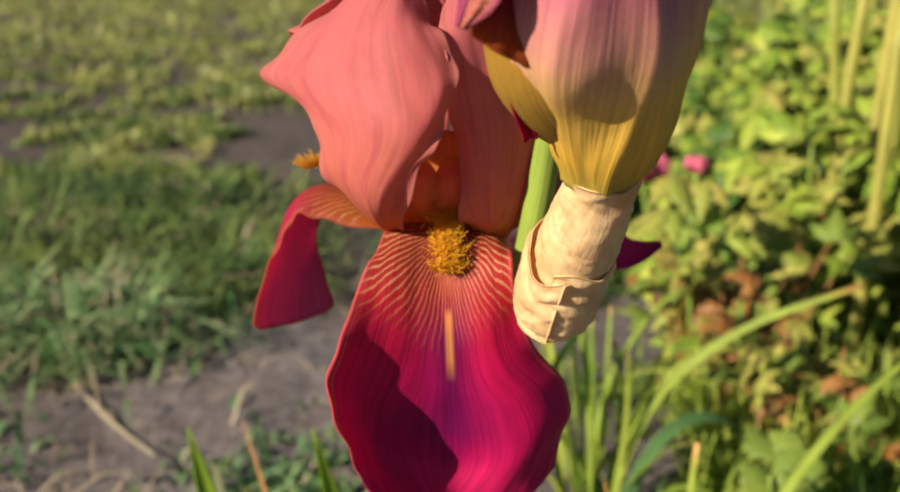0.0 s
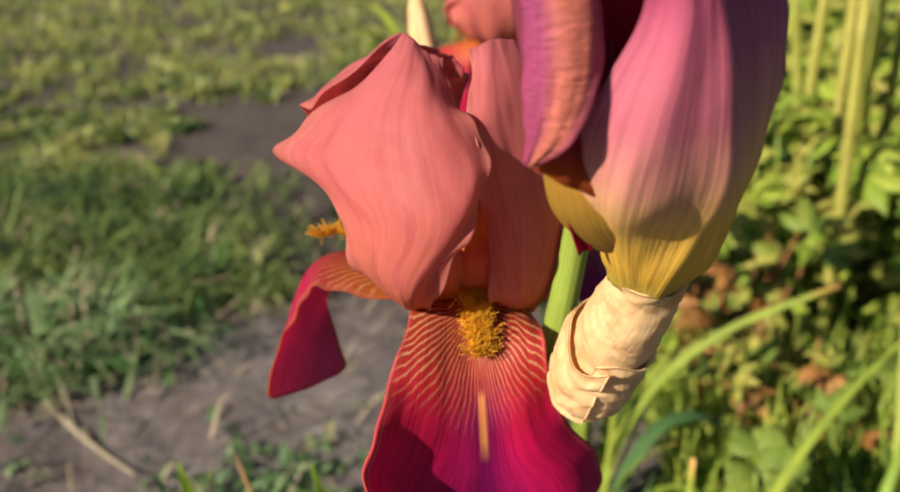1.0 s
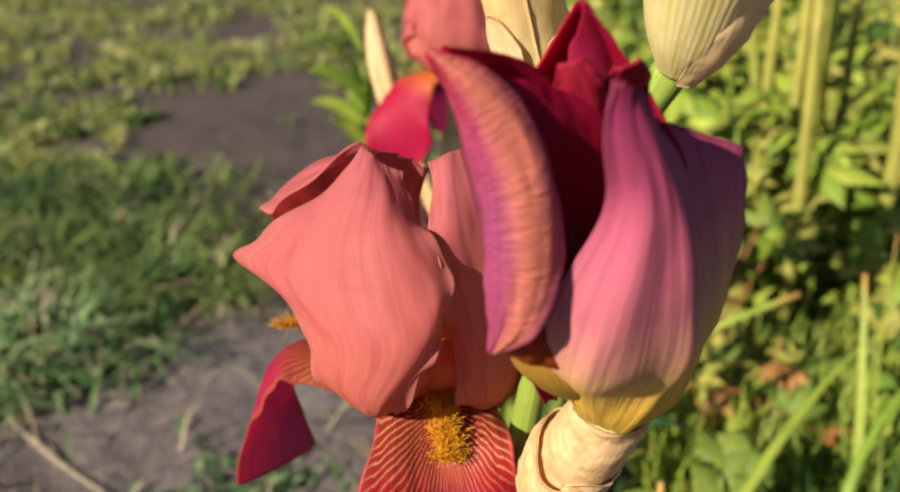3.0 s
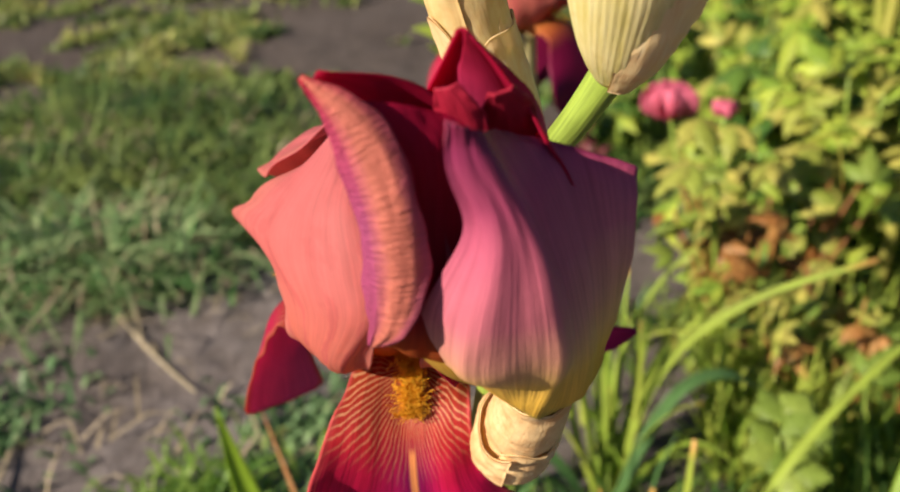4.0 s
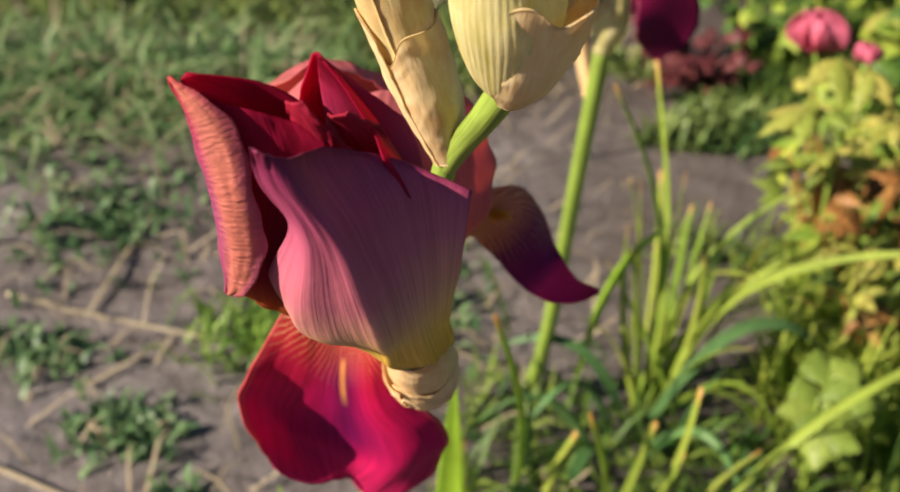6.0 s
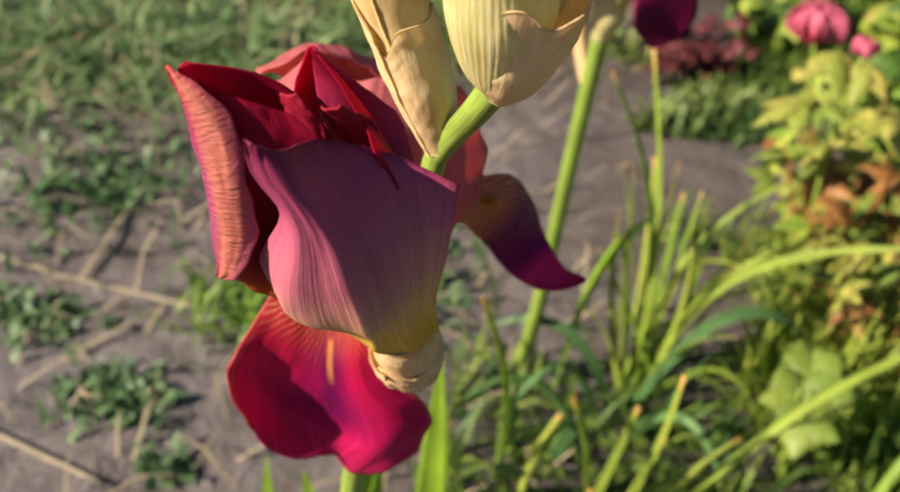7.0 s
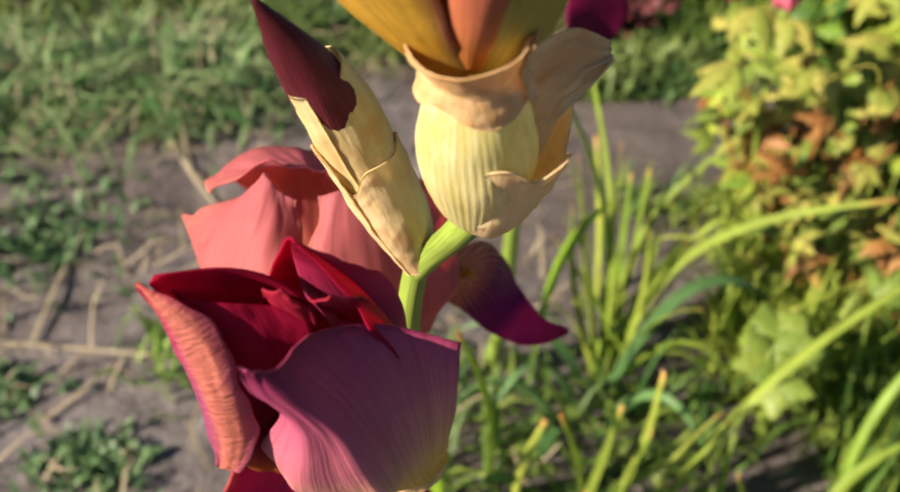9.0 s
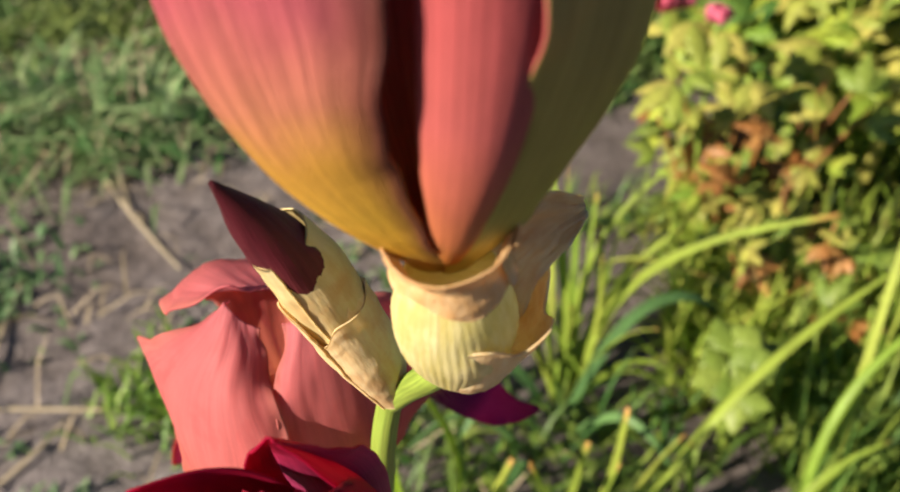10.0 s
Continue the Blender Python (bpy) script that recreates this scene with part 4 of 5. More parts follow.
part("inner_petal", sheet([(0.0830, 0.2160, 0.5570), (0.0848, 0.2085, 0.5680), (0.0872, 0.2030, 0.5850), (0.0885, 0.2035, 0.6050), (0.0885, 0.2075, 0.6260), (0.0870, 0.2150, 0.6400)],
                          [(1, 0, 0), (1, 0.05, 0)], [0.0030, 0.0050, 0.0085, 0.010, 0.010, 0.002], [0.0030, 0.0048, 0.0080, 0.0105, 0.010, 0.002],
                          [0.9, 1.1, 1.1, 1.1, 1.0, 0.6], [0.9, 1.1, 1.1, 1.1, 1.0, 0.6], nu=26, nv=40), [ROSE, ROSE], large, "rose-red inner petal")
part("inner_petal", sheet([(0.0830, 0.2230, 0.5550), (0.0830, 0.2290, 0.5750), (0.0830, 0.2330, 0.6000), (0.0820, 0.2310, 0.6250), (0.0810, 0.2240, 0.6420)],
                          [(-1, 0, 0), (-1, 0, 0)], [0.006, 0.017, 0.026, 0.024, 0.003], [0.006, 0.017, 0.026, 0.024, 0.003],
                          [0.8, 1.1, 1.1, 1.0, 0.6], [0.8, 1.1, 1.1, 1.0, 0.6], nu=30, nv=40), [ROSE, OLIVE], large, "dark rose inner petal")
part("dry_spathe", spathe_wrap([(0.0832, 0.2392, 0.5080), (0.0850, 0.2350, 0.5180), (0.0870, 0.2310, 0.5330), (0.0890, 0.2270, 0.5480)], [0.0050, 0.0099, 0.0134, 0.0152], 13.0, 0.62, torn=0.42, nu=70, nv=40, shift=1.45, crease=0.06), PAPER_PALE, large, "torn papery spathe")
part("dry_spathe", sheet([(0.0890, 0.2300, 0.5370), (0.0940, 0.2330, 0.5440), (0.1000, 0.2385, 0.5480), (0.1072, 0.2440, 0.5485)],
                         [(-0.45, 0.1, 0.85), (-0.45, 0.2, 0.85), (-0.3, 0.3, 0.9)], [0.008, 0.0065, 0.0060, 0.002], [0.008, 0.0085, 0.0072, 0.002], [0.4, 0.7, 0.7, 0.3], [0.4, 0.6, 0.6, 0.3], nu=26, nv=30, crinkle=0.0012, thick=0.0003), [PAPER_PALE, PAPER_PALE], large, "translucent papery spathe lobe")
for base, tip, w, bend, sd in [((-0.020, 0.420, -0.01), (-0.038, 0.448, 0.245), 0.0095, (0.012, 0.0, 0), 0.9), ((-0.05, 0.50, -0.01), (-0.131, 0.531, 0.196), 0.0100, (-0.012, 0, 0.0), 0.9),
                               ((-0.035, 0.380, -0.01), (-0.050, 0.400, 0.110), 0.008, (0.005, 0.0, 0), 0.8), ((0.010, 0.370, -0.01), (0.004, 0.400, 0.150), 0.009, (-0.004, 0, 0), 1.0),
                               ((0.040, 0.370, -0.01), (0.036, 0.400, 0.252), 0.010, (0.004, 0.0, 0), 0.7), ((-0.060, 0.370, -0.01), (-0.078, 0.400, 0.112), 0.006, (0.0, 0.0, 0), 0.7)]:
    part("leaf", blade(base, tip, w, bend, 0.5, sd, 20, 6), [IRIS_LEAF, IRIS_LEAF], iris, "bright green sword-shaped leaf")

# ---- the iris behind ----
def small_bloom(parent, c, angles, size, falls, turns):
    """An open bloom of three falls and three standards at c; falls points to each angle in degrees."""
    c = np.array(c)
    for k, a in enumerate(angles):
        d = np.array((math.cos(radians(a)), math.sin(radians(a)), 0.0))
        s = np.array((d[1], -d[0], 0.0))
        up = np.array((0, 0, 1.0))
        tw = radians(turns[k])
        fs = np.array((s[0] * math.cos(tw) - s[1] * math.sin(tw), s[0] * math.sin(tw) + s[1] * math.cos(tw), 0.0))
        q = lambda out, z: c + size * (d * out + up * z)
        part("fall", sheet([q(0.05, -0.05), q(0.26, 0.10), q(0.48, 0.00), q(0.62, -0.26), q(0.65, -0.58), q(0.60, -0.90)], [-s, -(s + fs) / 2, -fs], [x * size for x in (0.08, 0.20, 0.24, 0.30, 0.33, 0.06)],
                           [x * size for x in (0.08, 0.20, 0.24, 0.30, 0.33, 0.06)], [0, -0.7, -0.6, -0.3, 0.3, 0.4], [0, -0.7, -0.6, -0.3, 0.3, 0.4], nu=14, nv=22, rounded=0.12, ruffle=size * 0.03), [falls[k], falls[k]], parent)
        part("beard", beard([q(0.1, 0.03), q(0.3, 0.15), q(0.5, 0.08)], 60, size * 0.08, size * 0.035, k), FILAMENT, parent)
        a2 = radians(a + 60)
        d = np.array((math.cos(a2), math.sin(a2), 0.0))
        s = np.array((d[1], -d[0], 0.0))
        part("standard", sheet([q(0.05, -0.06), q(0.38, 0.14), q(0.50, 0.48), q(0.38, 0.84), q(0.08, 1.08)], [s, s], [x * size for x in (0.08, 0.42, 0.56, 0.48, 0.03)], [x * size for x in (0.08, 0.42, 0.56, 0.48, 0.03)],
                               [-0.6, -0.9, -0.9, -0.9, -0.6], [-0.6, -0.9, -0.9, -0.9, -0.6], nu=22, nv=28, ruffle=size * 0.09, waves=2.4, phase=k * 1.3, crinkle=size * 0.03, seed=k * 3.0), [SALMON_BACK, SALMON], parent)


iris_far = thing("iris_plant", None, "second bearded iris with a salmon bloom and dark maroon falls", "iris")
part("stem", tube([(0.045, 0.660, -0.01), (0.057, 0.632, 0.10), (0.064, 0.600, 0.26), (0.0695, 0.583, 0.377)], [0.0062, 0.0060, 0.0055, 0.0055], 12, 30), STEM, iris_far)
part("spathe", tube([(0.0690, 0.585, 0.370), (0.0715, 0.582, 0.388), (0.0735, 0.581, 0.405)], [0.0058, 0.0105, 0.0085], 14, 14, 1, 0.1), OVARY, iris_far, "pale yellow-green swollen spathe")
far_bloom = part("open_bloom", tube([(0.0735, 0.581, 0.400), (0.074, 0.581, 0.432)], [0.008, 0.007], 12, 6), OVARY, iris_far, "salmon iris bloom with maroon falls")
small_bloom(far_bloom, (0.074, 0.581, 0.436), (-38, 200, 85), 0.060, (FAR_DARK, FAR_FALL, FAR_DARK), (-25, 60, 0))
dry_bud = part("dry_bud", spathe_wrap([(0.066, 0.597, 0.33), (0.040, 0.612, 0.40), (0.030, 0.622, 0.44), (0.026, 0.63, 0.47)], [0.004, 0.0065, 0.007, 0.002], 21.0, 1.2, nu=30, nv=24), PAPER, iris_far, "dry papery bud sheath")
for base, tip, w, bend, sd in [
                               ((0.085, 0.66, 0.0), (0.135, 0.64, 0.22), 0.006, (-0.01, 0, 0.03), 0.2)]:
    part("leaf", blade(base, tip, w, bend, 0.5, sd, 16, 4), [IRIS_LEAF, IRIS_LEAF], iris_far, "sword-shaped leaf")


# ---- grass clumps ----
def clump(name, label, spec, material, cat="grass", fold=0.5):
    c = thing(name, None, label, cat)
    for k, (base, tip, w, bend) in enumerate(spec):
        part("blade", blade(base, tip, w, bend, fold, k * 0.7 + 0.4, 14, 4, blunt=0.45 if w < 0.0046 else 0.06), [material, material], c)
    return c


clump("grass_clump", "upright grass clump with bleached orange blade tips", [
    ((0.148, 0.668, -0.01), (0.100, 0.653, 0.342), 0.0034, (0.016, 0.0, 0.0)), ((0.145, 0.672, -0.01), (0.072, 0.690, 0.300), 0.0036, (0.022, 0, 0.03)),
    ((0.140, 0.760, -0.01), (0.1189, 0.8052, 0.168), 0.0040, (0.004, 0.0, 0.0)), ((0.150, 0.720, -0.01), (0.140, 0.745, 0.205), 0.0034, (0.0, 0.0, 0.0)), ((0.155, 0.680, -0.01), (0.150, 0.720, 0.190), 0.0034, (0.0, 0, 0)),
    ((0.140, 0.680, -0.01), (0.095, 0.720, 0.205), 0.0036, (0.01, 0, 0)), ((0.160, 0.670, -0.01), (0.168, 0.705, 0.175), 0.0036, (0.012, 0, 0)),
    ((0.150, 0.665, -0.01), (0.130, 0.690, 0.165), 0.0038, (0.0, 0, 0)), ((0.158, 0.668, -0.01), (0.205, 0.690, 0.150), 0.0036, (-0.012, 0, 0.015)),
    ((0.155, 0.672, -0.01), (0.163, 0.706, 0.205), 0.0040, (0.0, 0, 0.02)), ((0.143, 0.660, -0.01), (0.112, 0.640, 0.190), 0.0034, (0.004, 0, 0)),
    ((0.150, 0.660, -0.01), (0.080, 0.640, 0.110), 0.0042, (0.0, 0, 0.03)), ((0.150, 0.665, -0.01), (0.220, 0.640, 0.120), 0.0044, (0, 0, 0.03)),
    ((0.165, 0.690, -0.01), (0.245, 0.735, 0.150), 0.0040, (-0.01, 0, 0.03)), ((0.160, 0.660, 0.0), (0.240, 0.620, 0.060), 0.0042, (0, 0, 0.035))], GRASS_BRIGHT)
tall = thing("grass_clump", None, "dense tuft of thin upright green grass", "grass")
r6 = random.Random(66)
for k in range(14):
    bx, by = 0.150 + r6.gauss(0, 0.022), 0.680 + r6.gauss(0, 0.020)
    part("blade", blade((bx, by, -0.01), (bx + r6.gauss(0.0, 0.035), by + r6.gauss(0.0, 0.03), r6.uniform(0.09, 0.22)), r6.uniform(0.0020, 0.0032), (r6.gauss(0, 0.006), 0, 0.004), 0.5, r6.random() * 3, 10, 2), [GRASS_BRIGHT, GRASS_BRIGHT], tall)
clump("grass_clump", "arching yellow-green grass with long drooping blades", [
    ((0.165, 0.670, -0.01), (0.327, 0.632, 0.252), 0.0042, (-0.045, 0.01, 0.035)), ((0.170, 0.690, -0.01), (0.262, 0.672, 0.150), 0.0034, (-0.05, 0.0, 0.075)),
    ((0.160, 0.690, -0.01), (0.235, 0.760, 0.205), 0.0030, (-0.03, 0, 0.02)), ((0.175, 0.690, -0.01), (0.300, 0.720, 0.125), 0.0030, (-0.02, 0, 0.06)),
    ((0.170, 0.680, -0.01), (0.265, 0.600, 0.05), 0.0030, (0.0, 0, 0.06))], GRASS_BRIGHT)
clump("grass_clump", "grass with nibbled yellow tips in front of taller plants", [
    ((0.150, 0.500, -0.01), (0.170, 0.466, 0.225), 0.0034, (0.008, 0, 0)), ((0.060, 0.5275, -0.01), (0.0506, 0.4197, 0.284), 0.0036, (0.01, 0.01, 0)),
    ((0.085, 0.500, -0.01), (0.103, 0.482, 0.145), 0.0038, (-0.006, 0, 0)), ((0.125, 0.480, -0.01), (0.111, 0.4155, 0.2335), 0.0038, (0.016, 0.0, 0.0)),
    ((0.130, 0.490, -0.01), (0.150, 0.470, 0.185), 0.0034, (0.002, 0, 0)), ((0.150, 0.490, -0.01), (0.172, 0.470, 0.165), 0.0034, (0.0, 0, 0)),
    ((0.140, 0.480, -0.01), (0.135, 0.440, 0.130), 0.0042, (0.0, 0, 0)), ((0.030, 0.500, -0.01), (0.036, 0.440, 0.155), 0.0036, (0.0, 0, 0)),
    ((0.120, 0.460, -0.01), (0.205, 0.500, 0.105), 0.0050, (-0.01, 0, 0.02)), ((0.185, 0.500, -0.01), (0.400, 0.640, 0.215), 0.0052, (-0.03, -0.02, 0.045)),
    ((0.190, 0.500, -0.01), (0.2293, 0.5324, 0.120), 0.0044, (-0.01, 0, 0.01)), ((0.240, 0.520, -0.01), (0.232, 0.528, 0.118), 0.0036, (0.006, 0, 0.0)),
    ((0.280, 0.500, -0.01), (0.236, 0.480, 0.120), 0.0030, (0.0, 0, 0.0)), ((0.330, 0.520, -0.01), (0.430, 0.620, 0.190), 0.0044, (-0.03, 0, 0.03)),
    ((0.360, 0.500, -0.01), (0.420, 0.580, 0.150), 0.0048, (-0.02, 0, 0.03)), ((0.350, 0.540, -0.01), (0.380, 0.640, 0.260), 0.0036, (0.0, 0, 0.02)),
    ((0.380, 0.560, -0.01), (0.400, 0.640, 0.290), 0.0040, (-0.01, 0, 0.0)), ((0.300, 0.480, -0.01), (0.380, 0.540, 0.120), 0.0046, (-0.02, 0, 0.03))], GRASS_BRIGHT)
clump("strap_leaf_clump", "blue-green strap leaves arching over the soil", [
    ((0.150, 0.640, -0.01), (0.290, 0.700, 0.085), 0.0055, (-0.01, 0.0, 0.075)), ((0.140, 0.640, -0.01), (0.010, 0.640, 0.055), 0.0048, (0.01, 0.0, 0.055)),
    ((0.130, 0.620, -0.01), (0.060, 0.560, 0.060), 0.0045, (0, 0, 0.06)), ((0.070, 0.560, -0.01), (0.062, 0.520, 0.145), 0.0048, (0, 0, 0.0)),
    ((0.100, 0.560, -0.01), (0.118, 0.520, 0.090), 0.0055, (0.0, 0, 0.02)), ((0.150, 0.620, -0.01), (0.235, 0.560, 0.040), 0.0045, (0, 0, 0.05)),
    ((0.120, 0.600, -0.01), (0.020, 0.560, 0.045), 0.0045, (0, 0, 0.05)), ((0.100, 0.520, -0.01), (0.060, 0.470, 0.080), 0.0048, (0, 0, 0.02))], STRAP, "plant")
lily = thing("leafy_stalk", None, "slim stalk with light green lance-shaped leaves", "plant")
part("stalk", tube([(0.020, 1.100, -0.01), (0.022, 1.100, 0.20), (0.018, 1.100, 0.36)], [0.003, 0.003, 0.002], 8, 12), STEM, lily)
for k in range(11):
    z = 0.23 + 0.013 * k
    a = 2.4 * k + 1.9
    part("leaf", blade((0.019, 1.10, z), (0.019 - 0.062 + 0.02 * (k % 3) + 0.05 * (k % 4 == 0), 1.10 + 0.02 * math.sin(a), z + 0.035 + 0.012 * (k % 3)), 0.0075, (0, 0, 0.012), 0.4, 0.5 + 0.1 * k, 12, 4), [FOLIAGE, FOLIAGE], lily)
bent = thing("bent_blade", None, "yellow grass blade bent over at an orange dry tip", "grass")
part("blade", sheet([(0.190, 0.745, -0.01), (0.215, 0.725, 0.16), (0.2506, 0.7042, 0.270), (0.280, 0.685, 0.316), (0.2969, 0.6735, 0.330), (0.304, 0.670, 0.310), (0.308, 0.668, 0.290)], [(0.3, 0.8, -0.3), (0.3, 0.8, -0.3)],
                    [0.004, 0.005, 0.005, 0.0045, 0.004, 0.0035, 0.001], [0.004, 0.005, 0.005, 0.0045, 0.004, 0.0035, 0.001], [0.4] * 4, [0.4] * 4, nu=4, nv=30), [BENT, BENT], bent)
dead = thing("dead_stalk", None, "thin bleached orange dead stalk standing in soil", "stalk")
part("stalk", blade((-0.040, 0.470, -0.01), (-0.085, 0.486, 0.229), 0.0026, (0.004, 0, 0), 0.8, 0.6, 12, 4), [DEAD, DEAD], dead)


# ---- leafy plants ----
def leaflet(length, width, lobes=0, droop=0.3, teeth=0.12):
    """A leaf along +y from the origin, gently folded and drooping. Returns mesh data."""
    prof = [0.08, 0.62, 1.0, 0.86, 0.45, 0.02]
    nv = 14
    rib = [(0, length * k / 5, -droop * length * (k / 5) ** 2) for k in range(6)]
    w = [width * a for a in prof]
    data = sheet(rib, [(1, 0, 0), (1, 0, 0)], w, w, [0.5] * 6, [0.5] * 6, nu=4, nv=nv, thick=0.0004)
    v = data[0]
    row, half = 5, len(v) // 2
    for j in range(nv + 1):
        k = 1 + teeth * (1 if j % 2 else -1) if 0 < j < nv else 1
        if lobes and j in (6, 10):
            k *= 0.55
        for h in (0, half):
            for i in (0, 4):
                v[h + j * row + i, 0] *= k
    return data


def placed(data, p, yaw, pitch, roll=0.0, scale=1.0):
    m = np.array(Matrix.Translation(p) @ Euler((radians(pitch), radians(roll), radians(yaw)), "XYZ").to_matrix().to_4x4() @ Matrix.Scale(scale, 4))
    v = data[0] @ m[:3, :3].T + m[:3, 3]
    return v, data[1], data[2], data[3]


def trifoliate(length, width, lobes=2):
    """Three leaflets on one stalk tip."""
    out = [placed(leaflet(length, width, lobes), (0, 0, 0), 0, 0)]
    for s in (-1, 1):
        out.append(placed(leaflet(length * 0.85, width * 0.9, lobes), (0, 0, 0), s * 52, -6))
    return joined(out)


LEAF_A, LEAF_B, LEAF_C = trifoliate(0.044, 0.0125), trifoliate(0.042, 0.010, 0), trifoliate(0.032, 0.011)
LEAF_ROUND = joined([placed(leaflet(0.055, 0.030, 2, 0.2, 0.1), (0, 0, 0), a, 0) for a in (-75, 0, 75)])


def bush(name, label, cat, centre, spread, height, stems, leaves, palette, seed, leaf_data, scale=(0.8, 1.3), stem_mat=None, group="", top=0.5):
    """A leafy plant: stems from the ground, and whole leaves set along them."""
    rnd = random.Random(seed)
    b = thing(name, None, label, cat, group)
    tips = []
    for k in range(stems):
        a, r = rnd.uniform(0, 6.283), spread * math.sqrt(rnd.random())
        x, y = centre[0] + r * math.cos(a), centre[1] + r * math.sin(a)
        bx, by = centre[0] + 0.35 * r * math.cos(a), centre[1] + 0.35 * r * math.sin(a)
        h = height * rnd.uniform(0.55, 1.0) * (1.0 - 0.25 * (r / spread) ** 2)
        path = [(bx, by, -0.01), ((bx * 2 + x) / 3, (by * 2 + y) / 3, h * 0.45), (x, y, h)]
        part("stem", tube(path, [0.0026, 0.0021, 0.0013], 6, 8), stem_mat or STEM, b)
        tips.append(path)
    lean = Vector((0, 0, 1)).rotation_difference((Vector((0, 0, 1)) + TO_SUN * 0.7).normalized()).to_matrix().to_4x4()
    meshes = [[mesh_from("leaf", d, [m, m]) for d in leaf_data] for m in palette]
    for k in range(leaves):
        path = tips[k % stems]
        v = rnd.uniform(1 - top, 1.0)
        p = spline(path, v) + np.array((rnd.gauss(0, spread * 0.10), rnd.gauss(0, spread * 0.10), rnd.gauss(0, 0.012)))
        ob = new("leaf", rnd.choice(rnd.choice(meshes)))
        ob.parent = b
        s = rnd.uniform(*scale)
        ob.matrix_basis = Matrix.Translation((p[0], p[1], max(0.012, p[2]))) @ lean @ Euler((radians(rnd.uniform(-25, 45)), radians(rnd.uniform(-25, 25)), rnd.uniform(0, 6.283)), "XYZ").to_matrix().to_4x4() @ Matrix.Scale(s, 4)
    return b


def blossom(parent, name, p, r, label, petals=9, seed=0):
    rnd, pieces = random.Random(seed), []
    for k in range(petals):
        a = 2.4 * k
        tilt = 0.25 + 0.75 * k / petals
        d = np.array((math.cos(a), math.sin(a), 0))
        s = np.array((-d[1], d[0], 0))
        c = np.array(p, float)
        rib = [c, c + r * (d * 0.7 * tilt + np.array((0, 0, 0.25))), c + r * (d * 1.0 * tilt + np.array((0, 0, 0.8))), c + r * (d * 0.65 * tilt + np.array((0, 0, 1.25)))]
        pieces.append(sheet(rib, [s, s], [r * 0.2, r * 0.6, r * 0.7, r * 0.15], [r * 0.2, r * 0.6, r * 0.7, r * 0.15], [-0.6] * 4, [-0.6] * 4, nu=8, nv=10, ruffle=r * 0.05))
    return part(name, joined(pieces), [PINK, PINK], parent, label)


peony = bush("peony", "peony with pink buds and yellowing lobed leaves", "peony", (0.325, 0.90), 0.115, 0.26, 16, 95, [FOLIAGE, FOLIAGE_YELLOW, ROUND_LEAF, FOLIAGE_YELLOW, RUST], 11, [LEAF_A, LEAF_B], (0.6, 1.05), RUST, top=0.75)
part("flower_stalk", tube([(0.30, 0.93, 0.0), (0.26, 0.98, 0.15), (0.2417, 1.0, 0.245)], [0.003, 0.0025, 0.002], 8, 12), STEM, peony)
blossom(peony, "flower", (0.2417, 1.000, 0.232), 0.027, "bright pink half-open flower", 12, 1)
part("flower_stalk", tube([(0.30, 0.92, 0.0), (0.28, 0.90, 0.15), (0.275, 0.895, 0.272)], [0.003, 0.0025, 0.002], 8, 12), STEM, peony)
blossom(peony, "flower_bud", (0.275, 0.895, 0.268), 0.012, "pale pink bud", 8, 2)
for p, s, yaw, pitch in [((0.255, 0.905, 0.262), 1.1, 195, -25), ((0.285, 0.895, 0.258), 0.9, 160, -35), ((0.225, 0.79, 0.262), 1.0, 120, -15), ((0.30, 0.82, 0.25), 0.9, 200, -10)]:
    ob = new("leaf", mesh_from("leaf", LEAF_A, [FOLIAGE_YELLOW, FOLIAGE_YELLOW]))
    ob.parent = peony
    ob.matrix_basis = Matrix.Translation(p) @ Euler((radians(pitch), 0, radians(yaw)), "XYZ").to_matrix().to_4x4() @ Matrix.Scale(s, 4)

bush("leafy_plant", "low plant with rounded lobed light green leaves", "plant", (0.292, 0.612), 0.024, 0.150, 5, 6, [ROUND_LEAF], 12, [LEAF_ROUND], (0.50, 0.68), top=0.35)
bush("leafy_plant", "low plant with rusty and yellow-green lobed leaves", "plant", (0.375, 0.775), 0.085, 0.155, 14, 85, [FOLIAGE_YELLOW, RUST, ROUND_LEAF, FOLIAGE_YELLOW], 31, [LEAF_A, LEAF_B], (0.45, 0.85), RUST, top=0.8)
bush("leafy_plant", "low plant with rounded lobed light green leaves", "plant", (0.44, 0.70), 0.06, 0.20, 8, 12, [ROUND_LEAF, FOLIAGE], 22, [LEAF_ROUND], (0.45, 0.75), top=0.6)
spots = [((0.47, 1.04), 0.16, 0.30, 22, 150), ((0.66, 1.15), 0.18, 0.38, 22, 150), ((0.42, 1.28), 0.16, 0.30, 20, 130), ((0.72, 1.50), 0.22, 0.45, 22, 150),
         ((0.98, 1.30), 0.22, 0.45, 22, 140), ((0.50, 1.62), 0.20, 0.36, 20, 120), ((1.05, 1.80), 0.28, 0.5, 22, 130), ((0.70, 2.05), 0.28, 0.5, 22, 120),
         ((0.62, 0.86), 0.14, 0.24, 18, 110), ((1.45, 2.2), 0.35, 0.55, 22, 110), ((0.95, 2.6), 0.35, 0.55, 22, 110)]
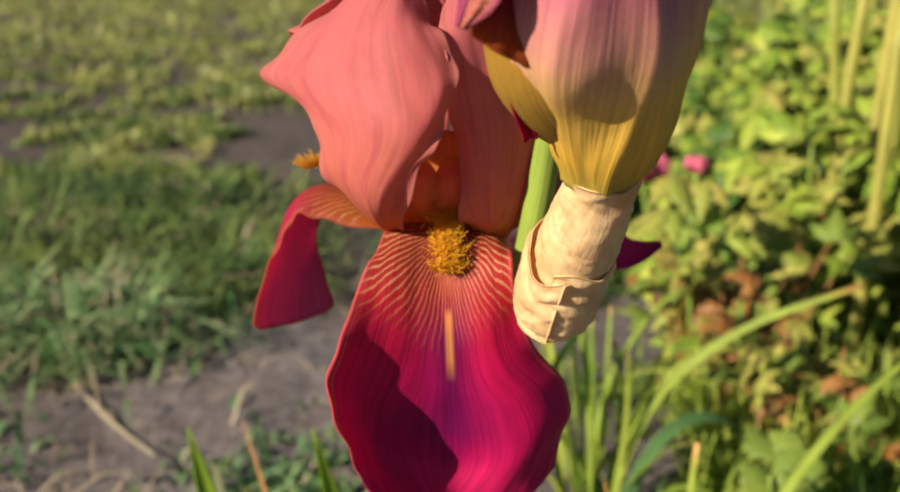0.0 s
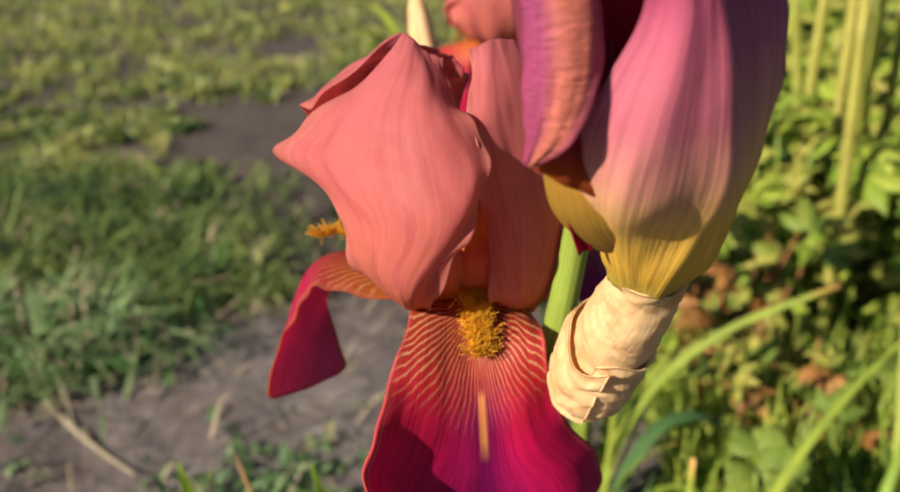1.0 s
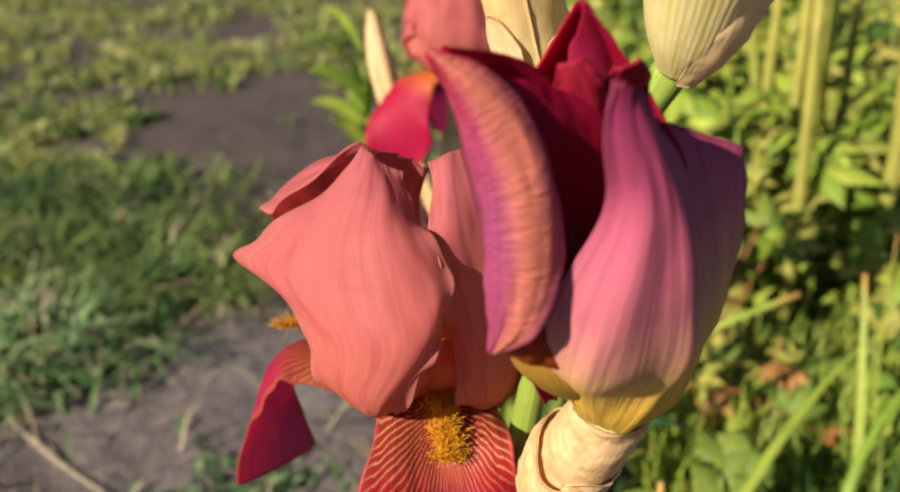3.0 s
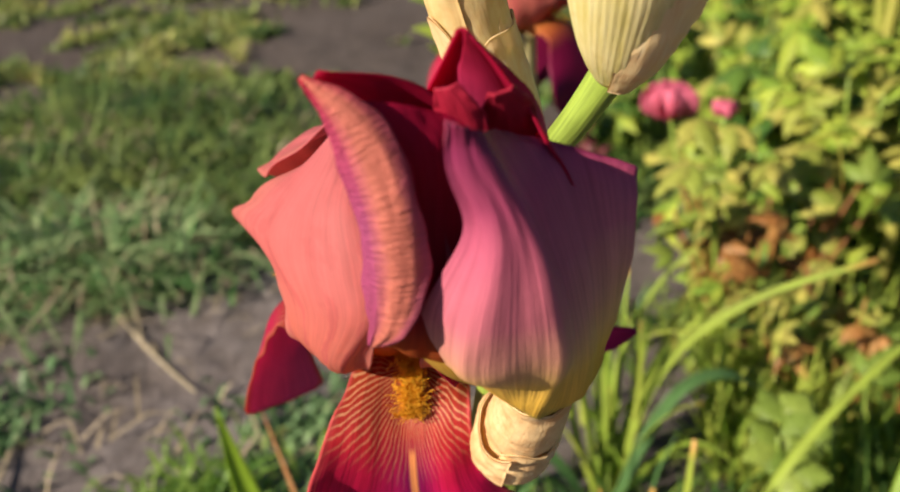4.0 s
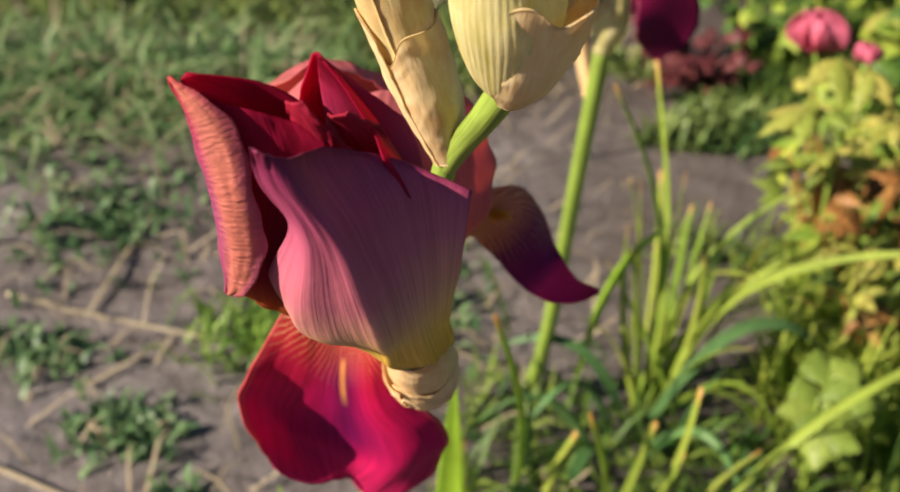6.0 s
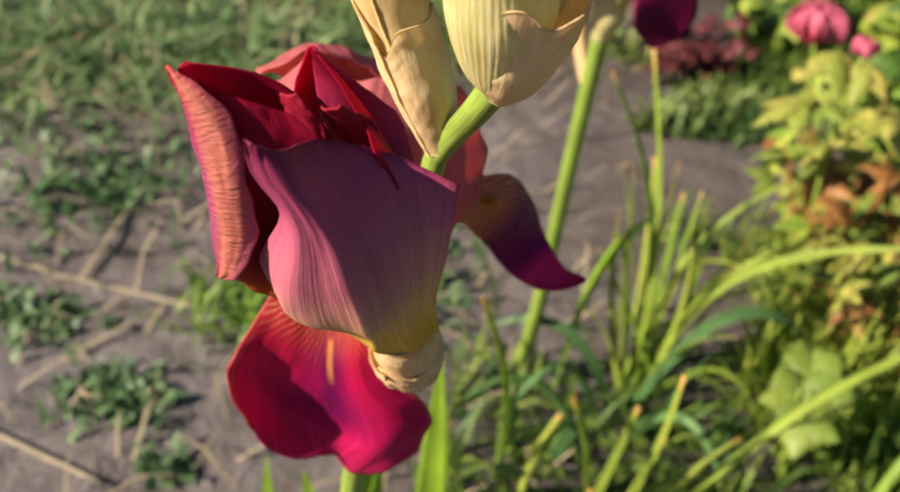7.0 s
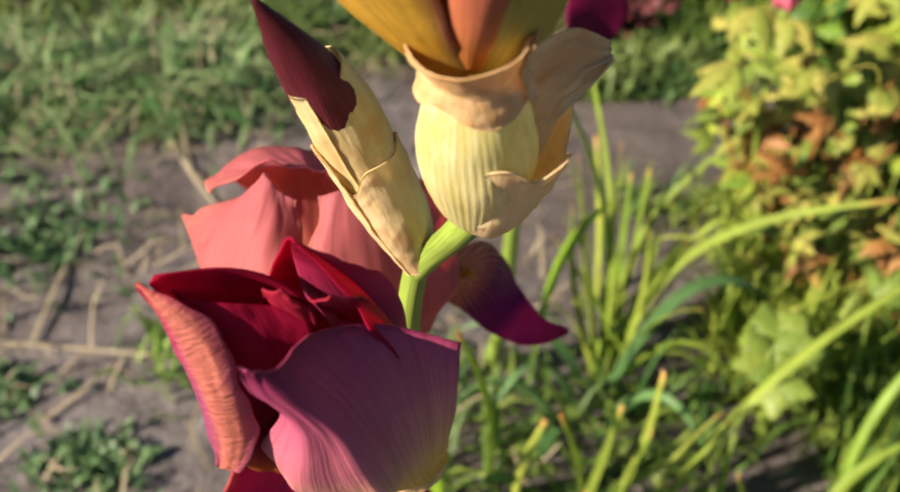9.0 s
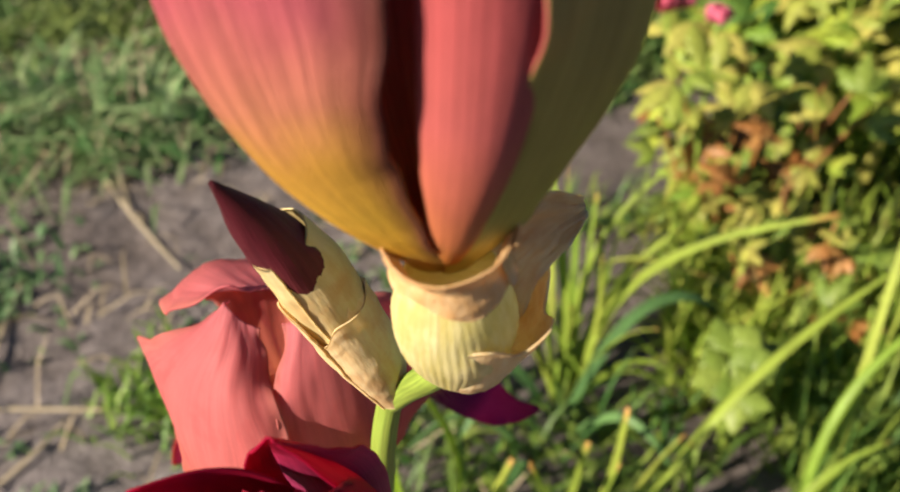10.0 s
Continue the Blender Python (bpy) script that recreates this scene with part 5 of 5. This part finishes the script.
for k, (c, r, h, ns, nl) in enumerate(spots):
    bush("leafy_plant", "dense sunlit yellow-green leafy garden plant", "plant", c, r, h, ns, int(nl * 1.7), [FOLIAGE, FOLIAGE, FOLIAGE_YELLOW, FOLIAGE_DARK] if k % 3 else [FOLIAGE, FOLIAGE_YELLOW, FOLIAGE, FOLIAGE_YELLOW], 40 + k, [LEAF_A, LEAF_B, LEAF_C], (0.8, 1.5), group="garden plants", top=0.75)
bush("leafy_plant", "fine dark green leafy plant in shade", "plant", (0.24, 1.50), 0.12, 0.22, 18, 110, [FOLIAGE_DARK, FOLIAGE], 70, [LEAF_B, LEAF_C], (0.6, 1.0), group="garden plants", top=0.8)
bush("coral_bells", "low mound of dark maroon leaves on soil", "plant", (0.10, 1.36), 0.11, 0.10, 16, 110, [CORAL], 71, [LEAF_C], (0.5, 0.9), CORAL, top=0.8)
stalks = thing("stalk_clump", None, "clump of straight yellow-green flower stalks", "plant")
rnd = random.Random(5)
for k in range(16):
    x, y = 0.52 + rnd.uniform(-0.07, 0.16), 1.05 + rnd.uniform(-0.1, 0.15)
    part("stalk", tube([(x, y, 0), (x + rnd.gauss(0, 0.008), y, 0.2), (x + rnd.gauss(0.01, 0.02), y, 0.40 + rnd.uniform(0, 0.1))], [0.007, 0.0065, 0.006], 8, 8), FOLIAGE_YELLOW, stalks)


# ---- grass and litter on the ground ----
def scatter(name, label, n, where, length, width, material, seed, lie=0.5, cat="grass"):
    """Many blades as one object; where(rnd) gives x, y and a size, or None."""
    rnd = random.Random(seed)
    verts, faces, uv = [], [], []
    for k in range(n):
        s = where(rnd)
        if s is None:
            continue
        x, y, size = s
        L, w = length * size * rnd.uniform(0.5, 1.3), width * size * rnd.uniform(0.7, 1.3)
        a, tilt = rnd.uniform(0, 6.283), min(1.5, abs(rnd.gauss(lie, 0.35)))
        d = np.array((math.cos(a), math.sin(a), 0))
        c = np.array((-d[1], d[0], 0)) * w
        z0 = ground_height(x, y)
        p0 = np.array((x, y, z0 - 0.002))
        p1 = p0 + L * 0.55 * (d * math.sin(tilt * 0.8) + np.array((0, 0, math.cos(tilt * 0.8)))) + np.array((0, 0, 0.004))
        p2 = p1 + L * 0.45 * (d * math.sin(min(1.9, tilt * 1.5)) + np.array((0, 0, math.cos(min(1.9, tilt * 1.5)))))
        p2[2] = max(p2[2], z0 + 0.002)
        i = len(verts)
        verts += [p0 - c, p0 + c, p1 - c * 0.9, p1 + c * 0.9, p2]
        faces += [(i, i + 1, i + 3, i + 2), (i + 2, i + 3, i + 4)]
        uv += [(0, 0), (1, 0), (0, 0.5), (1, 0.5), (0.5, 1)]
    ob = part(name, (np.array(verts), faces, [0] * len(faces), uv), material, None, label)
    return tagged(ob, category=cat, kind="stuff")


def patch(x, y):
    return noise.noise(Vector((x * 2.3, y * 2.3, 7.0))) + 0.5 * noise.noise(Vector((x * 7.0, y * 7.0, 1.0)))


def short_lawn(rnd):
    y = rnd.uniform(1.15, 2.9)
    x = rnd.uniform(-0.75, 0.30) * (y + 0.4) + 0.05
    bare = 0.60 * math.exp(-((x + 0.24) / 0.16) ** 2)
    tufty = 0.6 * noise.noise(Vector((x * 9.0, y * 9.0, 4.0)))
    if patch(x * 1.4, y * 1.4) + tufty < 0.14 + bare:
        return None
    return x, y, 0.9 + tufty


def lawn(rnd):
    y = 1.9 + 6.8 * rnd.random() ** 2.0
    x = rnd.uniform(-0.75, 0.62) * (y + 0.4) + 0.05
    bare = 0.60 * math.exp(-((x + 0.26) / 0.15) ** 2) if y < 2.8 else 0.0
    tufty = 0.65 * noise.noise(Vector((x * 6.0, y * 6.0, 4.0)))
    if patch(x * 1.4, y * 1.4) + tufty < 0.06 + bare + 0.22 * max(0, 1.7 - y):
        return None
    return x, y, (0.6 + 0.16 * y) * (1.0 + tufty)


def near_left(rnd):
    x, y = rnd.uniform(-1.0, 0.0), rnd.uniform(0.4, 1.5)
    soil = 0.52 - 0.50 * (y - 0.95)
    if patch(x * 1.6, y * 1.6) + 0.4 * noise.noise(Vector((x * 13.0, y * 13.0, 2.0))) < soil:
        return None
    return x, y, 0.8


def tuft(cx, cy, rx, ry, size):
    def pick(rnd):
        return cx + rnd.gauss(0, rx), cy + rnd.gauss(0, ry), size
    return pick


def right_floor(rnd):
    x, y = rnd.uniform(0.0, 1.3), rnd.uniform(0.45, 2.4)
    if x < 0.12 + 0.1 * abs(y - 0.6) and y > 0.75:
        return None
    if x < 0.32 and 0.95 < y < 1.32 or x < 0.36 and y < 0.88 and rnd.random() < 0.92:
        return None
    if patch(x * 2, y * 2) < -0.05:
        return None
    return x, y, 0.9


scatter("lawn", "rough sunlit grass and weeds reaching far back", 110000, lawn, 0.034, 0.0040, GRASS, 1, 0.95)
scatter("short_grass", "patchy short grass on dark soil, shade put into its colour", 60000, short_lawn, 0.034, 0.0038, GRASS_SHADED, 41, 1.0)
def wide_field(rnd):
    x, y = rnd.uniform(-5.5, 5.5), rnd.uniform(-4.5, 9.0)
    if -1.0 - 0.2 * y < x < 1.4 + 0.2 * y and y < 2.6 or patch(x * 0.7, y * 0.7) < -0.25:
        return None
    return x, y, 1.5


scatter("field_grass", "sparse rough grass all round the garden bed", 40000, wide_field, 0.060, 0.0030, GRASS, 43, 0.9)
scatter("weeds", "small green weeds over bare soil", 4000, near_left, 0.036, 0.0018, GRASS, 2, 1.0)
for k, (cx, cy, rx, ry, n) in enumerate([(-0.46, 1.08, 0.075, 0.050, 900), (-0.70, 1.02, 0.10, 0.06, 900), (-0.80, 1.30, 0.14, 0.08, 1000), (-0.42, 1.42, 0.12, 0.06, 800), (-0.62, 1.66, 0.18, 0.08, 900), (-0.30, 1.24, 0.06, 0.03, 400)]):
    scatter("mown_grass", "heap of cut green grass lying on soil", n, tuft(cx, cy, rx, ry, 1.0), 0.12, 0.0030, CUT_GRASS if cy < 1.2 else GRASS_SHADED, 300 + k, 1.42)
    scatter("hay", "dry bleached stalks among the cut grass", n // (4 if cy < 1.2 else 8), tuft(cx, cy, rx, ry, 1.0), 0.12, 0.0022, STRAW, 320 + k, 1.6, "straw")
for k, (cx, cy, rx, ry, n) in enumerate([(-0.466, 0.750, 0.055, 0.050, 300), (-0.400, 0.545, 0.035, 0.018, 110), (-0.19, 0.435, 0.012, 0.01, 40), (-0.66, 0.86, 0.06, 0.05, 260), (-0.12, 0.74, 0.05, 0.06, 320)]):
    scatter("weed_tuft", "patch of small green weeds on bare soil", n, tuft(cx, cy, rx, ry, 1.0), 0.024, 0.0036, WEED, 340 + k, 1.1)
scatter("dead_grass", "bleached dead grass among the lawn", 14000, lawn, 0.05, 0.0020, STRAW, 31, 1.3)
scatter("straw_litter", "dry straw bits scattered on the soil", 700, lambda r: (r.uniform(-1.0, 0.1), r.uniform(0.35, 1.6), 1.0), 0.07, 0.0014, STRAW, 6, 1.55, "straw")
scatter("weed_tuft", "small dark green weed tuft on bare soil", 160, tuft(-0.268, 0.482, 0.020, 0.016, 1.0), 0.022, 0.0036, WEED, 7, 1.1)
scatter("grass_tuft", "bright green grass tuft at the iris foot", 280, tuft(-0.205, 0.635, 0.035, 0.03, 1.0), 0.045, 0.0022, TUFT, 8, 0.7)
scatter("undergrowth", "green grass between the garden plants", 20000, right_floor, 0.085, 0.0024, GRASS_LOW, 9, 0.75)
scatter("undergrowth", "green grass between the garden plants", 1300, lambda r: (r.uniform(0.33, 0.66), r.uniform(0.42, 0.80), 1.0), 0.11, 0.0024, GRASS_LOW, 19, 0.6)
scatter("undergrowth", "green grass between the garden plants", 330, lambda r: (r.uniform(0.0, 0.26), r.uniform(0.46, 0.66), 1.0), 0.058, 0.0022, GRASS_LOW, 20, 1.0)
scatter("bright_grass", "bright thin grass between peony and iris", 700, lambda r: (r.uniform(0.25, 0.52), r.uniform(0.66, 0.88), 1.0), 0.12, 0.0024, GRASS_BRIGHT, 44, 0.6)
for k, line in enumerate([[(-0.475, 0.598), (-0.389, 0.605), (-0.255, 0.612)], [(-0.389, 0.605), (-0.405, 0.690), (-0.420, 0.775)], [(-0.392, 0.945), (-0.321, 0.871), (-0.258, 0.805)], [(-0.33, 0.52), (-0.31, 0.56), (-0.30, 0.60)], [(-0.42, 0.42), (-0.33, 0.415), (-0.22, 0.40)]]):
    st = thing("straw_stalk", None, "long dry straw stalk lying on soil", "straw", "straw stalks")
    across = unit(np.array((line[0][1] - line[-1][1], line[-1][0] - line[0][0], 0.0)))
    part("stalk", sheet([(x, y, ground_height(x, y) + 0.005) for x, y in line], [across, across], [0.0022, 0.0021, 0.0014], [0.0022, 0.0021, 0.0014], [0.5] * 3, [0.5] * 3, nu=4, nv=14, thick=0.0012), [PALE_STRAW, PALE_STRAW], st)
speck = thing("fallen_petal", None, "small pale blue fallen petal on the soil", "petal")
part("petal", placed(leaflet(0.018, 0.007, 0, 0.5, 0.05), (0.312, 0.896, 0.030), 70, 10), [PALE_BLUE, PALE_BLUE], speck)
